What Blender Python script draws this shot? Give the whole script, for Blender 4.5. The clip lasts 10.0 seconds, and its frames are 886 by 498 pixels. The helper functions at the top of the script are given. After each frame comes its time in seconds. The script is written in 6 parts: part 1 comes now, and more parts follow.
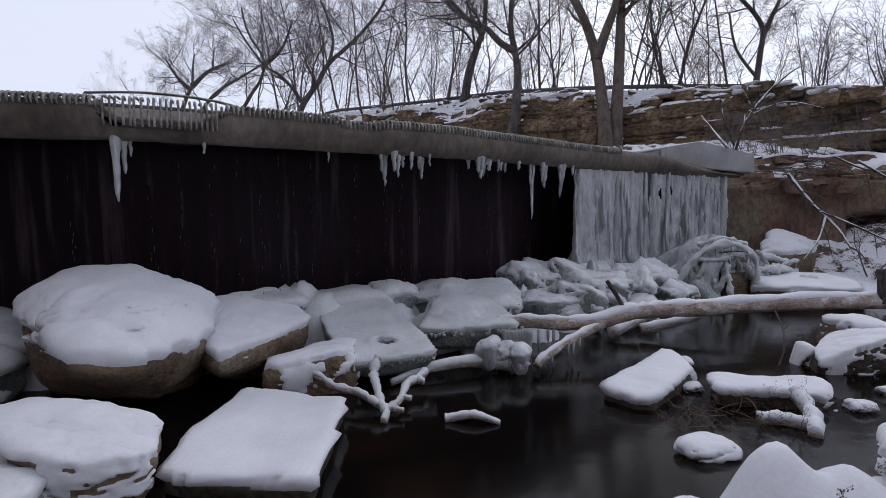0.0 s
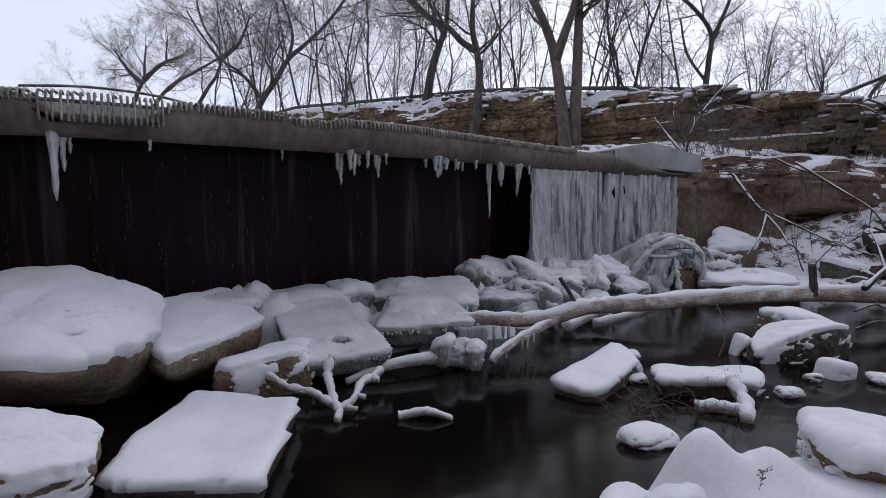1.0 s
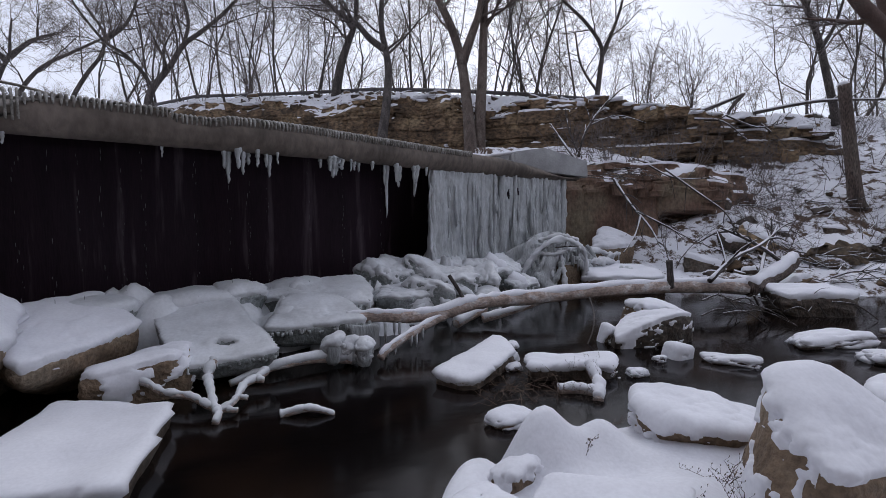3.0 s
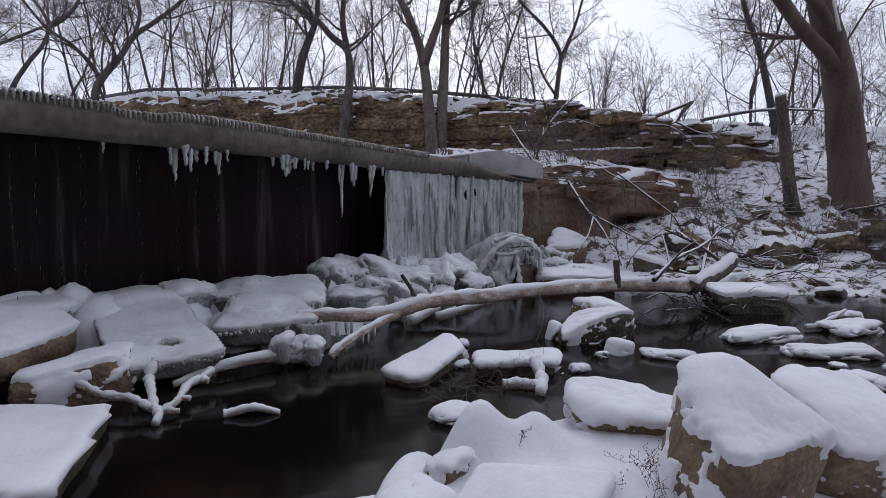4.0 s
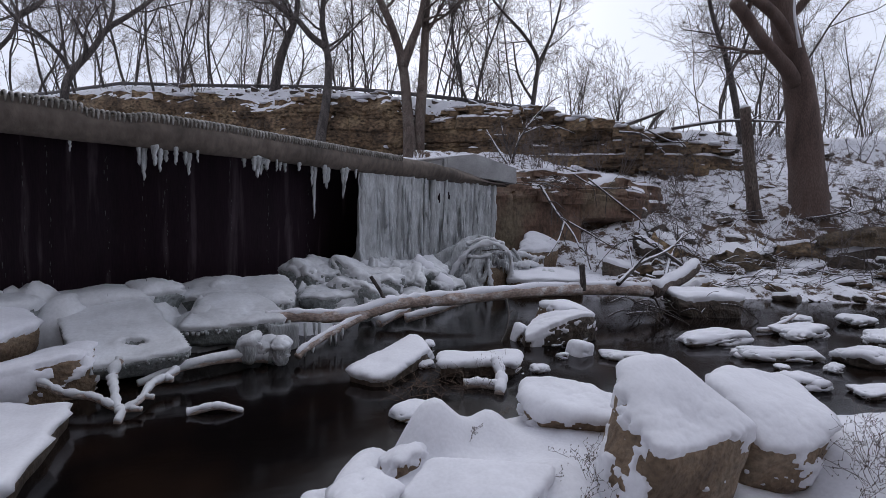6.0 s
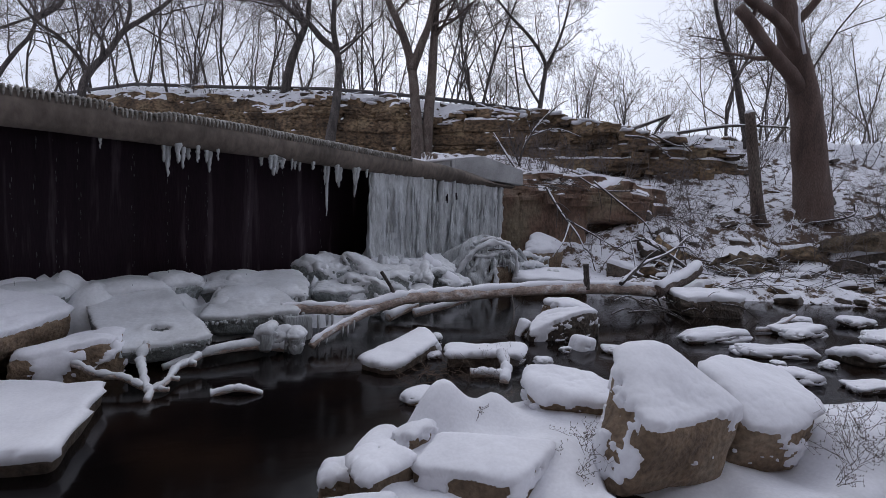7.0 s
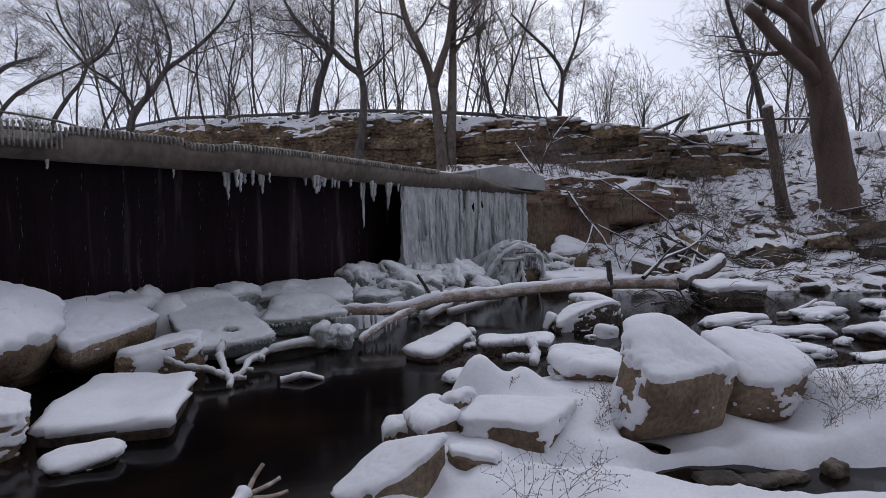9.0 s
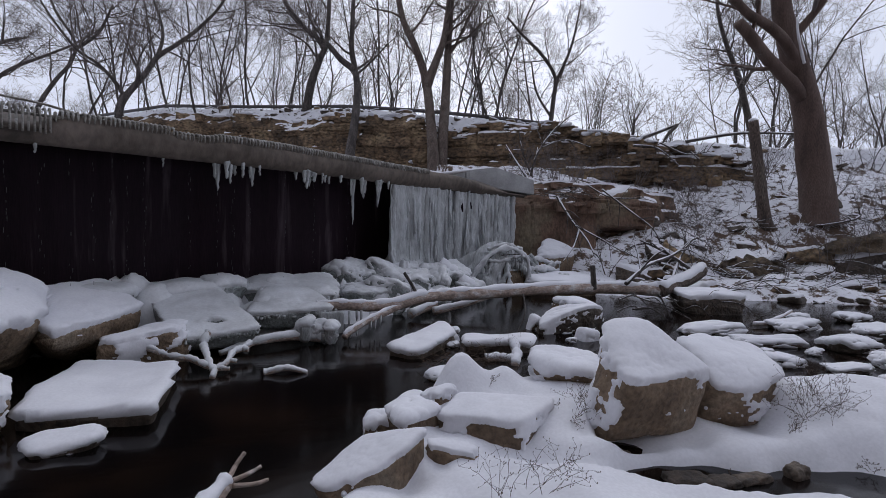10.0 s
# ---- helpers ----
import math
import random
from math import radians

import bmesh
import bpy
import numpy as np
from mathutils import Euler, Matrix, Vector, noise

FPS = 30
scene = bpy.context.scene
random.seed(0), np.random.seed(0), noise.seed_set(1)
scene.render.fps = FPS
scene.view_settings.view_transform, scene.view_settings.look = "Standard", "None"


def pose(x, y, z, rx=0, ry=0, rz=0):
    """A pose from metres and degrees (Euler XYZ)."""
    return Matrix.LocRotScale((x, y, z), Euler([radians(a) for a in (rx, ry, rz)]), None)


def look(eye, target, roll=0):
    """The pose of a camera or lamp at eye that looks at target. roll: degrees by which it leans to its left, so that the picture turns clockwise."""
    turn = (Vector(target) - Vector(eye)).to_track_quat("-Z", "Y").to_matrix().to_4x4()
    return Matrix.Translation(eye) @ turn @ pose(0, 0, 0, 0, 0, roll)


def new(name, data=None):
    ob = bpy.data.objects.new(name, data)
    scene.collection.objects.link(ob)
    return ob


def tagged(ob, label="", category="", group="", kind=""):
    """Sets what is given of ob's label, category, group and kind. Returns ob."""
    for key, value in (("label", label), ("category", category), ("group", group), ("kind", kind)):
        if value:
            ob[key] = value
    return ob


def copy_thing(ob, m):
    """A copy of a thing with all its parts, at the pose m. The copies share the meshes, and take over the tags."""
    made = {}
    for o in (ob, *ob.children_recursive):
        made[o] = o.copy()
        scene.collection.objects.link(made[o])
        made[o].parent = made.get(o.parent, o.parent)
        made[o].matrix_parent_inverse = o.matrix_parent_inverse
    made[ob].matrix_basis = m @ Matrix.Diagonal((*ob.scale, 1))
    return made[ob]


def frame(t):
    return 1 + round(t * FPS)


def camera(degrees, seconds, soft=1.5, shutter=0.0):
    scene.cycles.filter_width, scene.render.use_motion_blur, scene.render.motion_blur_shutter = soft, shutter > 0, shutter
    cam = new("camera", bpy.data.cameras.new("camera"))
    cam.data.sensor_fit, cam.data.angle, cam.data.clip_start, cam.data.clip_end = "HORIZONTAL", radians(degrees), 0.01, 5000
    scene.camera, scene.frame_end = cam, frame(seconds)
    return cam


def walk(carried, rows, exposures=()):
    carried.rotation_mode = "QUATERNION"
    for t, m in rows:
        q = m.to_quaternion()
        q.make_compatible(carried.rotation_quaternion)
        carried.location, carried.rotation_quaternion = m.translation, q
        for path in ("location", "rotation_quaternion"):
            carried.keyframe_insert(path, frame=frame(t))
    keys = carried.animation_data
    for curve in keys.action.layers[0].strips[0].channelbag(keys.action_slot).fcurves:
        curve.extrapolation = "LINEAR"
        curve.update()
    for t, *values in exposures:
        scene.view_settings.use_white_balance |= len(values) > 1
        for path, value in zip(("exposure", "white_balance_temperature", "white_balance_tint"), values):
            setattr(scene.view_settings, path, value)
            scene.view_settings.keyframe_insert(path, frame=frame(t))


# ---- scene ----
cam = camera(84.9, 10.0, soft=0.8)
PATH = [
    (0, (0.687, 2.207, 1.573), (0.687, 4.201, 1.412), -0.3),
    (0.5, (0.728, 2.189, 1.574), (0.795, 4.181, 1.41), -0.4),
    (1, (0.786, 2.165, 1.58), (0.928, 4.153, 1.411), -0.3),
    (1.5, (0.838, 2.135, 1.582), (1.057, 4.115, 1.411), -0.2),
    (2, (0.901, 2.103, 1.588), (1.209, 4.071, 1.415), -0.1),
    (2.5, (0.976, 2.024, 1.609), (1.374, 3.976, 1.432), 0.1),
    (4, (1.153, 1.821, 1.625), (1.774, 3.714, 1.447), 0.9),
    (4.5, (1.228, 1.795, 1.65), (1.901, 3.67, 1.473), 1.3),
    (5, (1.239, 1.78, 1.657), (1.942, 3.644, 1.483), 1.5),
    (5.5, (1.268, 1.725, 1.677), (1.973, 3.589, 1.503), 1.7),
    (7, (1.132, 1.435, 1.612), (1.809, 3.31, 1.45), 2.5),
    (7.5, (1.096, 1.296, 1.583), (1.756, 3.179, 1.446), 2.4),
    (8, (1.046, 1.109, 1.566), (1.677, 3.003, 1.451), 1.4),
    (8.5, (0.971, 0.941, 1.543), (1.571, 2.846, 1.436), 0.4),
    (9, (0.905, 0.86, 1.531), (1.473, 2.774, 1.418), -0.6),
    (9.5, (0.886, 0.838, 1.528), (1.481, 2.743, 1.404), 1.4),
    (10, (0.894, 0.789, 1.533), (1.509, 2.688, 1.418), 1.6),
]
walk(cam, [(t, look(eye, target, roll)) for t, eye, target, roll in PATH], [(0, 0.12), (2.5, 0.13), (5.5, 0.13), (7, 0.07), (8.5, -0.05), (10, -0.04)])

import itertools

# ---------------------------------------------------------------- light
world = bpy.data.worlds.new("overcast_sky")
scene.world = world
world.use_nodes = True
wn, wl = world.node_tree.nodes, world.node_tree.links
wn.clear()
w_out = wn.new("ShaderNodeOutputWorld")
w_bg = wn.new("ShaderNodeBackground")
w_sky = wn.new("ShaderNodeTexSky")
w_sky.sky_type, w_sky.sun_disc = "NISHITA", False
w_sky.sun_elevation, w_sky.sun_rotation = radians(28), radians(20)
w_sky.air_density, w_sky.dust_density = 1.0, 3.0
w_grey = wn.new("ShaderNodeHueSaturation")
w_grey.inputs["Saturation"].default_value = 0.12
w_mix = wn.new("ShaderNodeMixRGB")
w_mix.inputs[0].default_value = 0.91
w_mix.inputs[2].default_value = (6.85, 7.3, 8.95, 1)
wl.new(w_sky.outputs[0], w_grey.inputs["Color"])
wl.new(w_grey.outputs[0], w_mix.inputs[1])
wl.new(w_mix.outputs[0], w_bg.inputs["Color"])
w_bg.inputs["Strength"].default_value = 0.106
wl.new(w_bg.outputs[0], w_out.inputs["Surface"])

sun_data = bpy.data.lights.new("sun", "SUN")
sun_data.energy, sun_data.angle, sun_data.color = 0.4, radians(25), (1.0, 0.97, 0.95)
sun = new("sun", sun_data)
sun.matrix_world = look((14, 30, 26), (4, 8, 0))


# ---------------------------------------------------------------- materials
def material(name, base, rough=0.8, noise_a=(4.0, 0.25), noise_b=(40.0, 0.15), dark=0.6, bump=0.3, metal=0.0,
             tint=None, spec=0.5, island=0.0, stretch=(1, 1, 1), sss=0.0):
    """A two-scale mottled surface: base colour, varied to base*dark and to tint by two noises, with bump."""
    m = bpy.data.materials.new(name)
    m.use_nodes = True
    n, l = m.node_tree.nodes, m.node_tree.links
    b = n["Principled BSDF"]
    b.inputs["Roughness"].default_value = rough
    b.inputs["Metallic"].default_value = metal
    b.inputs["Specular IOR Level"].default_value = spec
    if sss:
        b.inputs["Subsurface Weight"].default_value = sss
        b.inputs["Subsurface Radius"].default_value = (0.03, 0.04, 0.05)
        b.inputs["Subsurface Scale"].default_value = 0.6
    tc = n.new("ShaderNodeTexCoord")
    geo = n.new("ShaderNodeNewGeometry")
    mp = n.new("ShaderNodeMapping")
    mp.inputs["Scale"].default_value = stretch
    l.new(geo.outputs["Position"], mp.inputs["Vector"])
    na = n.new("ShaderNodeTexNoise")
    na.inputs["Scale"].default_value, na.inputs["Detail"].default_value = noise_a[0], 6
    nb = n.new("ShaderNodeTexNoise")
    nb.inputs["Scale"].default_value, nb.inputs["Detail"].default_value = noise_b[0], 5
    l.new(mp.outputs[0], na.inputs["Vector"])
    l.new(mp.outputs[0], nb.inputs["Vector"])
    ra = n.new("ShaderNodeValToRGB")
    ra.color_ramp.elements[0].position, ra.color_ramp.elements[1].position = 0.35, 0.68
    t = tint or base
    ra.color_ramp.elements[0].color = (*[c * dark for c in base], 1)
    ra.color_ramp.elements[1].color = (*t, 1)
    mid = ra.color_ramp.elements.new(0.5)
    mid.color = (*base, 1)
    l.new(na.outputs["Fac"], ra.inputs["Fac"])
    mx = n.new("ShaderNodeMixRGB")
    mx.blend_type = "MULTIPLY"
    mx.inputs[0].default_value = 1.0
    rb = n.new("ShaderNodeMapRange")
    rb.inputs["From Min"].default_value, rb.inputs["From Max"].default_value = 0.3, 0.7
    rb.inputs["To Min"].default_value, rb.inputs["To Max"].default_value = 1 - noise_b[1] * 1.5, 1 + noise_b[1] * 0.5
    l.new(nb.outputs["Fac"], rb.inputs["Value"])
    l.new(ra.outputs["Color"], mx.inputs[1])
    l.new(rb.outputs[0], mx.inputs[2])
    last = mx.outputs[0]
    if island:
        info = n.new("ShaderNodeObjectInfo")
        rr = n.new("ShaderNodeMapRange")
        rr.inputs["To Min"].default_value, rr.inputs["To Max"].default_value = 1 - island, 1 + island * 0.6
        l.new(info.outputs["Random"], rr.inputs["Value"])
        m2 = n.new("ShaderNodeMixRGB")
        m2.blend_type = "MULTIPLY"
        m2.inputs[0].default_value = 1.0
        l.new(last, m2.inputs[1])
        l.new(rr.outputs[0], m2.inputs[2])
        last = m2.outputs[0]
    l.new(last, b.inputs["Base Color"])
    if bump:
        add = n.new("ShaderNodeMath")
        add.operation = "ADD"
        l.new(na.outputs["Fac"], add.inputs[0])
        l.new(nb.outputs["Fac"], add.inputs[1])
        bp = n.new("ShaderNodeBump")
        bp.inputs["Strength"].default_value, bp.inputs["Distance"].default_value = bump, 0.03
        l.new(add.outputs[0], bp.inputs["Height"])
        l.new(bp.outputs[0], b.inputs["Normal"])
    return m


SNOW = material("fresh_snow", (0.765, 0.765, 0.80), 0.75, (2.5, 0.1), (45, 0.04), 0.95, 0.045, tint=(0.80, 0.80, 0.83), spec=0.2)
SNOW_ICY = material("glazed_snow", (0.655, 0.665, 0.68), 0.42, (3.0, 0.2), (30, 0.06), 0.84, 0.1, tint=(0.72, 0.735, 0.76), spec=0.4)
ICE = material("cloudy_ice", (0.47, 0.487, 0.49), 0.3, (7, 0.3), (40, 0.15), 0.8, 0.6, tint=(0.60, 0.62, 0.635), stretch=(1, 1, 0.25))
ICE_ROCK = material("ice_glazed_rock", (0.26, 0.28, 0.27), 0.3, (4, 0.3), (30, 0.3), 0.6, 0.5, tint=(0.42, 0.45, 0.45))
STONE = material("tan_sandstone", (0.235, 0.165, 0.108), 0.9, (2.4, 0.3), (26, 0.3), 0.62, 0.8, tint=(0.27, 0.215, 0.155), island=0.25)
STONE_DARK = material("wet_brown_stone", (0.105, 0.076, 0.054), 0.65, (4, 0.3), (22, 0.45), 0.55, 0.7, tint=(0.14, 0.12, 0.095), island=0.25)
STRATA = material("ochre_cliff_stone", (0.22, 0.145, 0.085), 0.9, (0.9, 0.3), (7, 0.55), 0.45, 1.0, tint=(0.34, 0.245, 0.145), island=0.25, stretch=(1, 1, 1.7))
WALL_STONE = material("smooth_brown_rock_wall", (0.185, 0.113, 0.078), 0.85, (1.3, 0.3), (16, 0.3), 0.5, 0.6, tint=(0.23, 0.185, 0.125), stretch=(1, 1, 0.6))
# wet wall with the undercut's deep shade put into its base colour; paler streaks
SHADED_WET_WALL = material("black_wet_dam_face", (0.036, 0.021, 0.030), 0.55, (2.5, 0.4), (30, 0.15), 0.8, 0.25, tint=(0.044, 0.026, 0.036), stretch=(2.6, 2.6, 0.16), spec=0.15)
ramp = next(k for k in SHADED_WET_WALL.node_tree.nodes if k.type == "VALTORGB").color_ramp
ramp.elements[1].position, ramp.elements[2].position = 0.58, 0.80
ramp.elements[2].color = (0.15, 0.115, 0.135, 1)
LIP = material("stained_concrete_lip", (0.135, 0.108, 0.088), 0.8, (1.5, 0.3), (12, 0.2), 0.65, 0.4, tint=(0.185, 0.15, 0.125), stretch=(1, 1, 0.6))
RIB = material("frosted_steel_rib", (0.30, 0.28, 0.25), 0.7, (9, 0.3), (60, 0.3), 0.6, 0.3, tint=(0.5, 0.49, 0.47))
CONCRETE = material("grey_concrete", (0.36, 0.36, 0.36), 0.85, (2.5, 0.2), (50, 0.15), 0.8, 0.25, tint=(0.44, 0.44, 0.44))
BARK = material("grey_brown_bark", (0.14, 0.103, 0.085), 0.9, (5, 0.3), (45, 0.5), 0.6, 1.0, tint=(0.17, 0.14, 0.115), stretch=(1, 1, 0.22))
BARK_DARK = material("dark_bark", (0.092, 0.077, 0.070), 0.9, (5, 0.3), (45, 0.5), 0.6, 0.8, tint=(0.14, 0.12, 0.11), stretch=(1, 1, 0.25))
TWIG = material("thin_grey_twigs", (0.135, 0.112, 0.104), 0.9, (3, 0.2), (30, 0.2), 0.75, 0.0)
BARK_RED = material("red_brown_bark", (0.128, 0.084, 0.068), 0.9, (2.5, 0.3), (60, 0.3), 0.65, 0.45, tint=(0.16, 0.115, 0.095), stretch=(1, 1, 0.25))
DRIFT = material("frosted_barkless_wood", (0.43, 0.33, 0.275), 0.7, (9, 0.3), (40, 0.3), 0.65, 0.5, tint=(0.66, 0.63, 0.62), stretch=(0.6, 1, 1))
DROP = material("falling_water", (0.13, 0.13, 0.14), 0.3, (3, 0.1), (20, 0.1), 0.8, 0.0)
BRUSH = material("dead_brown_twig", (0.17, 0.115, 0.08), 0.9, (9, 0.3), (50, 0.3), 0.6, 0.0)
WEED = material("dry_brown_weed", (0.10, 0.07, 0.055), 0.9, (9, 0.3), (50, 0.3), 0.6, 0.0)
RAIL = material("weathered_dark_rail", (0.11, 0.10, 0.10), 0.7, (6, 0.2), (40, 0.2), 0.7, 0.2)


def snowy_ground(name):
    """Snow with bare litter showing through in ragged patches, more where it is steep."""
    m = material(name, (0.755, 0.755, 0.79), 0.78, (2.0, 0.1), (45, 0.05), 0.93, 0.05, tint=(0.79, 0.79, 0.82), spec=0.2)
    n, l = m.node_tree.nodes, m.node_tree.links
    b = n["Principled BSDF"]
    src = b.inputs["Base Color"].links[0].from_socket
    geo = n.new("ShaderNodeNewGeometry")
    att = n.new("ShaderNodeAttribute")
    att.attribute_name = "bare"
    nz = n.new("ShaderNodeTexNoise")
    nz.inputs["Scale"].default_value, nz.inputs["Detail"].default_value = 2.8, 10
    nz.inputs["Roughness"].default_value = 0.74
    l.new(geo.outputs["Position"], nz.inputs["Vector"])
    add = n.new("ShaderNodeMath")
    add.operation = "ADD"
    l.new(nz.outputs["Fac"], add.inputs[0])
    l.new(att.outputs["Fac"], add.inputs[1])
    ramp = n.new("ShaderNodeValToRGB")
    ramp.color_ramp.elements[0].position, ramp.color_ramp.elements[1].position = 0.68, 0.74
    l.new(add.outputs[0], ramp.inputs["Fac"])
    n2 = n.new("ShaderNodeTexNoise")
    n2.inputs["Scale"].default_value, n2.inputs["Detail"].default_value = 25, 5
    l.new(geo.outputs["Position"], n2.inputs["Vector"])
    soil = n.new("ShaderNodeValToRGB")
    soil.color_ramp.elements[0].color, soil.color_ramp.elements[1].color = (0.035, 0.022, 0.015, 1), (0.155, 0.105, 0.075, 1)
    l.new(n2.outputs["Fac"], soil.inputs["Fac"])
    mix = n.new("ShaderNodeMixRGB")
    l.new(ramp.outputs[0], mix.inputs[0])
    l.new(src, mix.inputs[1])
    l.new(soil.outputs[0], mix.inputs[2])
    l.new(mix.outputs[0], b.inputs["Base Color"])
    return m


GROUND = snowy_ground("patchy_snow_ground")


def water_material():
    m = bpy.data.materials.new("dark_river_water")
    m.use_nodes = True
    n, l = m.node_tree.nodes, m.node_tree.links
    b = n["Principled BSDF"]
    b.inputs["Base Color"].default_value = (0.012, 0.008, 0.007, 1)
    b.inputs["Roughness"].default_value = 0.12
    b.inputs["IOR"].default_value = 1.33
    b.inputs["Transmission Weight"].default_value = 0.0
    geo = n.new("ShaderNodeNewGeometry")
    mp = n.new("ShaderNodeMapping")
    mp.inputs["Scale"].default_value = (0.7, 1.6, 1)
    mp.inputs["Rotation"].default_value = (0, 0, radians(20))
    l.new(geo.outputs["Position"], mp.inputs["Vector"])
    nz = n.new("ShaderNodeTexNoise")
    nz.inputs["Scale"].default_value, nz.inputs["Detail"].default_value = 3.0, 3
    l.new(mp.outputs[0], nz.inputs["Vector"])
    bp = n.new("ShaderNodeBump")
    bp.inputs["Strength"].default_value, bp.inputs["Distance"].default_value = 0.10, 0.02
    l.new(nz.outputs["Fac"], bp.inputs["Height"])
    l.new(bp.outputs[0], b.inputs["Normal"])
    n2 = n.new("ShaderNodeTexNoise")
    n2.inputs["Scale"].default_value, n2.inputs["Detail"].default_value = 1.2, 4
    l.new(geo.outputs["Position"], n2.inputs["Vector"])
    ramp = n.new("ShaderNodeValToRGB")
    ramp.color_ramp.elements[0].position, ramp.color_ramp.elements[1].position = 0.45, 0.75
    ramp.color_ramp.elements[0].color, ramp.color_ramp.elements[1].color = (0.004, 0.003, 0.003, 1), (0.016, 0.009, 0.006, 1)
    l.new(n2.outputs["Fac"], ramp.inputs["Fac"])
    l.new(ramp.outputs[0], b.inputs["Base Color"])
    return m


WATER = water_material()


# ---------------------------------------------------------------- building helpers
def mesh_from(name, verts, faces, mat, smooth=True):
    me = bpy.data.meshes.new(name)
    me.from_pydata([tuple(v) for v in verts], [], faces)
    me.materials.append(mat)
    if smooth:
        me.polygons.foreach_set("use_smooth", [True] * len(me.polygons))
    me.update()
    return me


def part_mesh(name, me, parent, label=""):
    ob = new(name, me)
    ob.parent = parent
    return tagged(ob, label)


def part(name, bm, mat, parent, label="", smooth=True):
    me = bpy.data.meshes.new(name)
    bm.to_mesh(me)
    bm.free()
    me.materials.append(mat)
    if smooth:
        me.polygons.foreach_set("use_smooth", [True] * len(me.polygons))
    return part_mesh(name, me, parent, label)


def thing(name, label, category, at=(0, 0, 0), group="", kind=""):
    ob = new(name)
    ob.empty_display_size = 0.2
    ob.location = at
    return tagged(ob, label, category, group, kind)


class Tubes:
    """Collects tapered tubes in one mesh."""

    def __init__(self):
        self.v, self.f = [], []

    def add(self, pts, radii, sides=6, cap=True, squash=1.0):
        pts = [Vector(p) for p in pts]
        base = len(self.v)
        side = None
        for i, p in enumerate(pts):
            d = (pts[min(i + 1, len(pts) - 1)] - pts[max(i - 1, 0)]).normalized()
            if side is None:
                side = d.cross(Vector((0.31, 0.17, 0.93))).normalized()
            else:
                side = (side - d * side.dot(d)).normalized()
            up = d.cross(side)
            for k in range(sides):
                a = 2 * math.pi * k / sides
                self.v.append(p + (side * math.cos(a) + up * math.sin(a) * squash) * radii[i])
        for i in range(len(pts) - 1):
            for k in range(sides):
                a, b = base + i * sides + k, base + i * sides + (k + 1) % sides
                self.f.append((a, b, b + sides, a + sides))
        if cap:
            self.f.append(tuple(base + k for k in reversed(range(sides))))
            self.f.append(tuple(base + (len(pts) - 1) * sides + k for k in range(sides)))

    def mesh(self, name, mat):
        return mesh_from(name, self.v, self.f, mat)


def spline(pts, n):
    """n+1 points on a smooth curve through pts."""
    pts = [Vector(p) for p in pts]
    out = []
    seg = len(pts) - 1
    for i in range(n + 1):
        u = i / n * seg
        k = min(int(u), seg - 1)
        f = u - k
        p0, p1, p2, p3 = pts[max(k - 1, 0)], pts[k], pts[k + 1], pts[min(k + 2, seg)]
        out.append(0.5 * ((2 * p1) + (p2 - p0) * f + (2 * p0 - 5 * p1 + 4 * p2 - p3) * f * f
                          + (3 * p1 - p0 - 3 * p2 + p3) * f ** 3))
    return out


def taper(a, b, n, bumps=0.0, rng=random):
    return [(a + (b - a) * i / n) * (1 + bumps * (rng.random() - 0.5)) for i in range(n + 1)]


def smooth01(a, b, x):
    t = max(0.0, min(1.0, (x - a) / (b - a)))
    return t * t * (3 - 2 * t)


def nz(p, s, seed=0):
    return noise.noise(Vector(p) * s + Vector((seed * 7.1, seed * 3.7, seed * 1.3)))


def unit_cube_sphere(n):
    """Points of a cube grid, and its faces."""
    verts, faces, index = [], [], {}

    def vid(p):
        key = tuple(round(c, 5) for c in p)
        if key not in index:
            index[key] = len(verts)
            verts.append(Vector(p))
        return index[key]
    for axis in range(3):
        for sign in (-1, 1):
            for i in range(n):
                for j in range(n):
                    quad = []
                    for a, b in ((i, j), (i + 1, j), (i + 1, j + 1), (i, j + 1)):
                        p = [0, 0, 0]
                        p[axis] = sign
                        p[(axis + 1) % 3], p[(axis + 2) % 3] = -1 + 2 * a / n, -1 + 2 * b / n
                        quad.append(vid(p))
                    faces.append(tuple(quad if sign > 0 else reversed(quad)))
    return verts, faces


CUBE = {n: unit_cube_sphere(n) for n in (4, 6, 8, 12, 18, 26, 38)}


def stone_shape(half, boxy, rough, seed, n, skew=(0, 0), warp=0.22, under=0.0):
    """A weathered block: a rounded box with its corners pulled about, and cracked, uneven sides."""
    verts, faces = CUBE[n]
    rng = random.Random(seed * 13 + 5)
    corner = {(a, b, c): Vector([rng.uniform(-warp, warp) for _ in range(3)]) for a in (-1, 1) for b in (-1, 1) for c in (-1, 1)}
    power = 2.2 + 8.0 * boxy ** 2
    out = []
    for p in verts:
        norm = (abs(p.x) ** power + abs(p.y) ** power + abs(p.z) ** power) ** (1 / power)
        q = p / norm
        shift = Vector()
        for (a, b, c), off in corner.items():
            shift += off * ((1 + a * q.x) * (1 + b * q.y) * (1 + c * q.z) / 8)
        q = q + shift
        big = nz(q, 0.9, seed) * rough + nz(q, 2.3, seed + 5) * rough * 0.55 + nz(q, 5.5, seed + 9) * rough * 0.28 + nz(q, 12.0, seed + 2) * rough * 0.1
        q = q * (1 + big)
        v = Vector((q.x * half[0], q.y * half[1], q.z * half[2]))
        if under:
            k = 1 - under * (1 - smooth01(-1.0, 0.35, q.z))
            v.x, v.y = v.x * k, v.y * k
        v.x += skew[0] * v.z
        v.y += skew[1] * v.z
        out.append(v)
    return out, faces


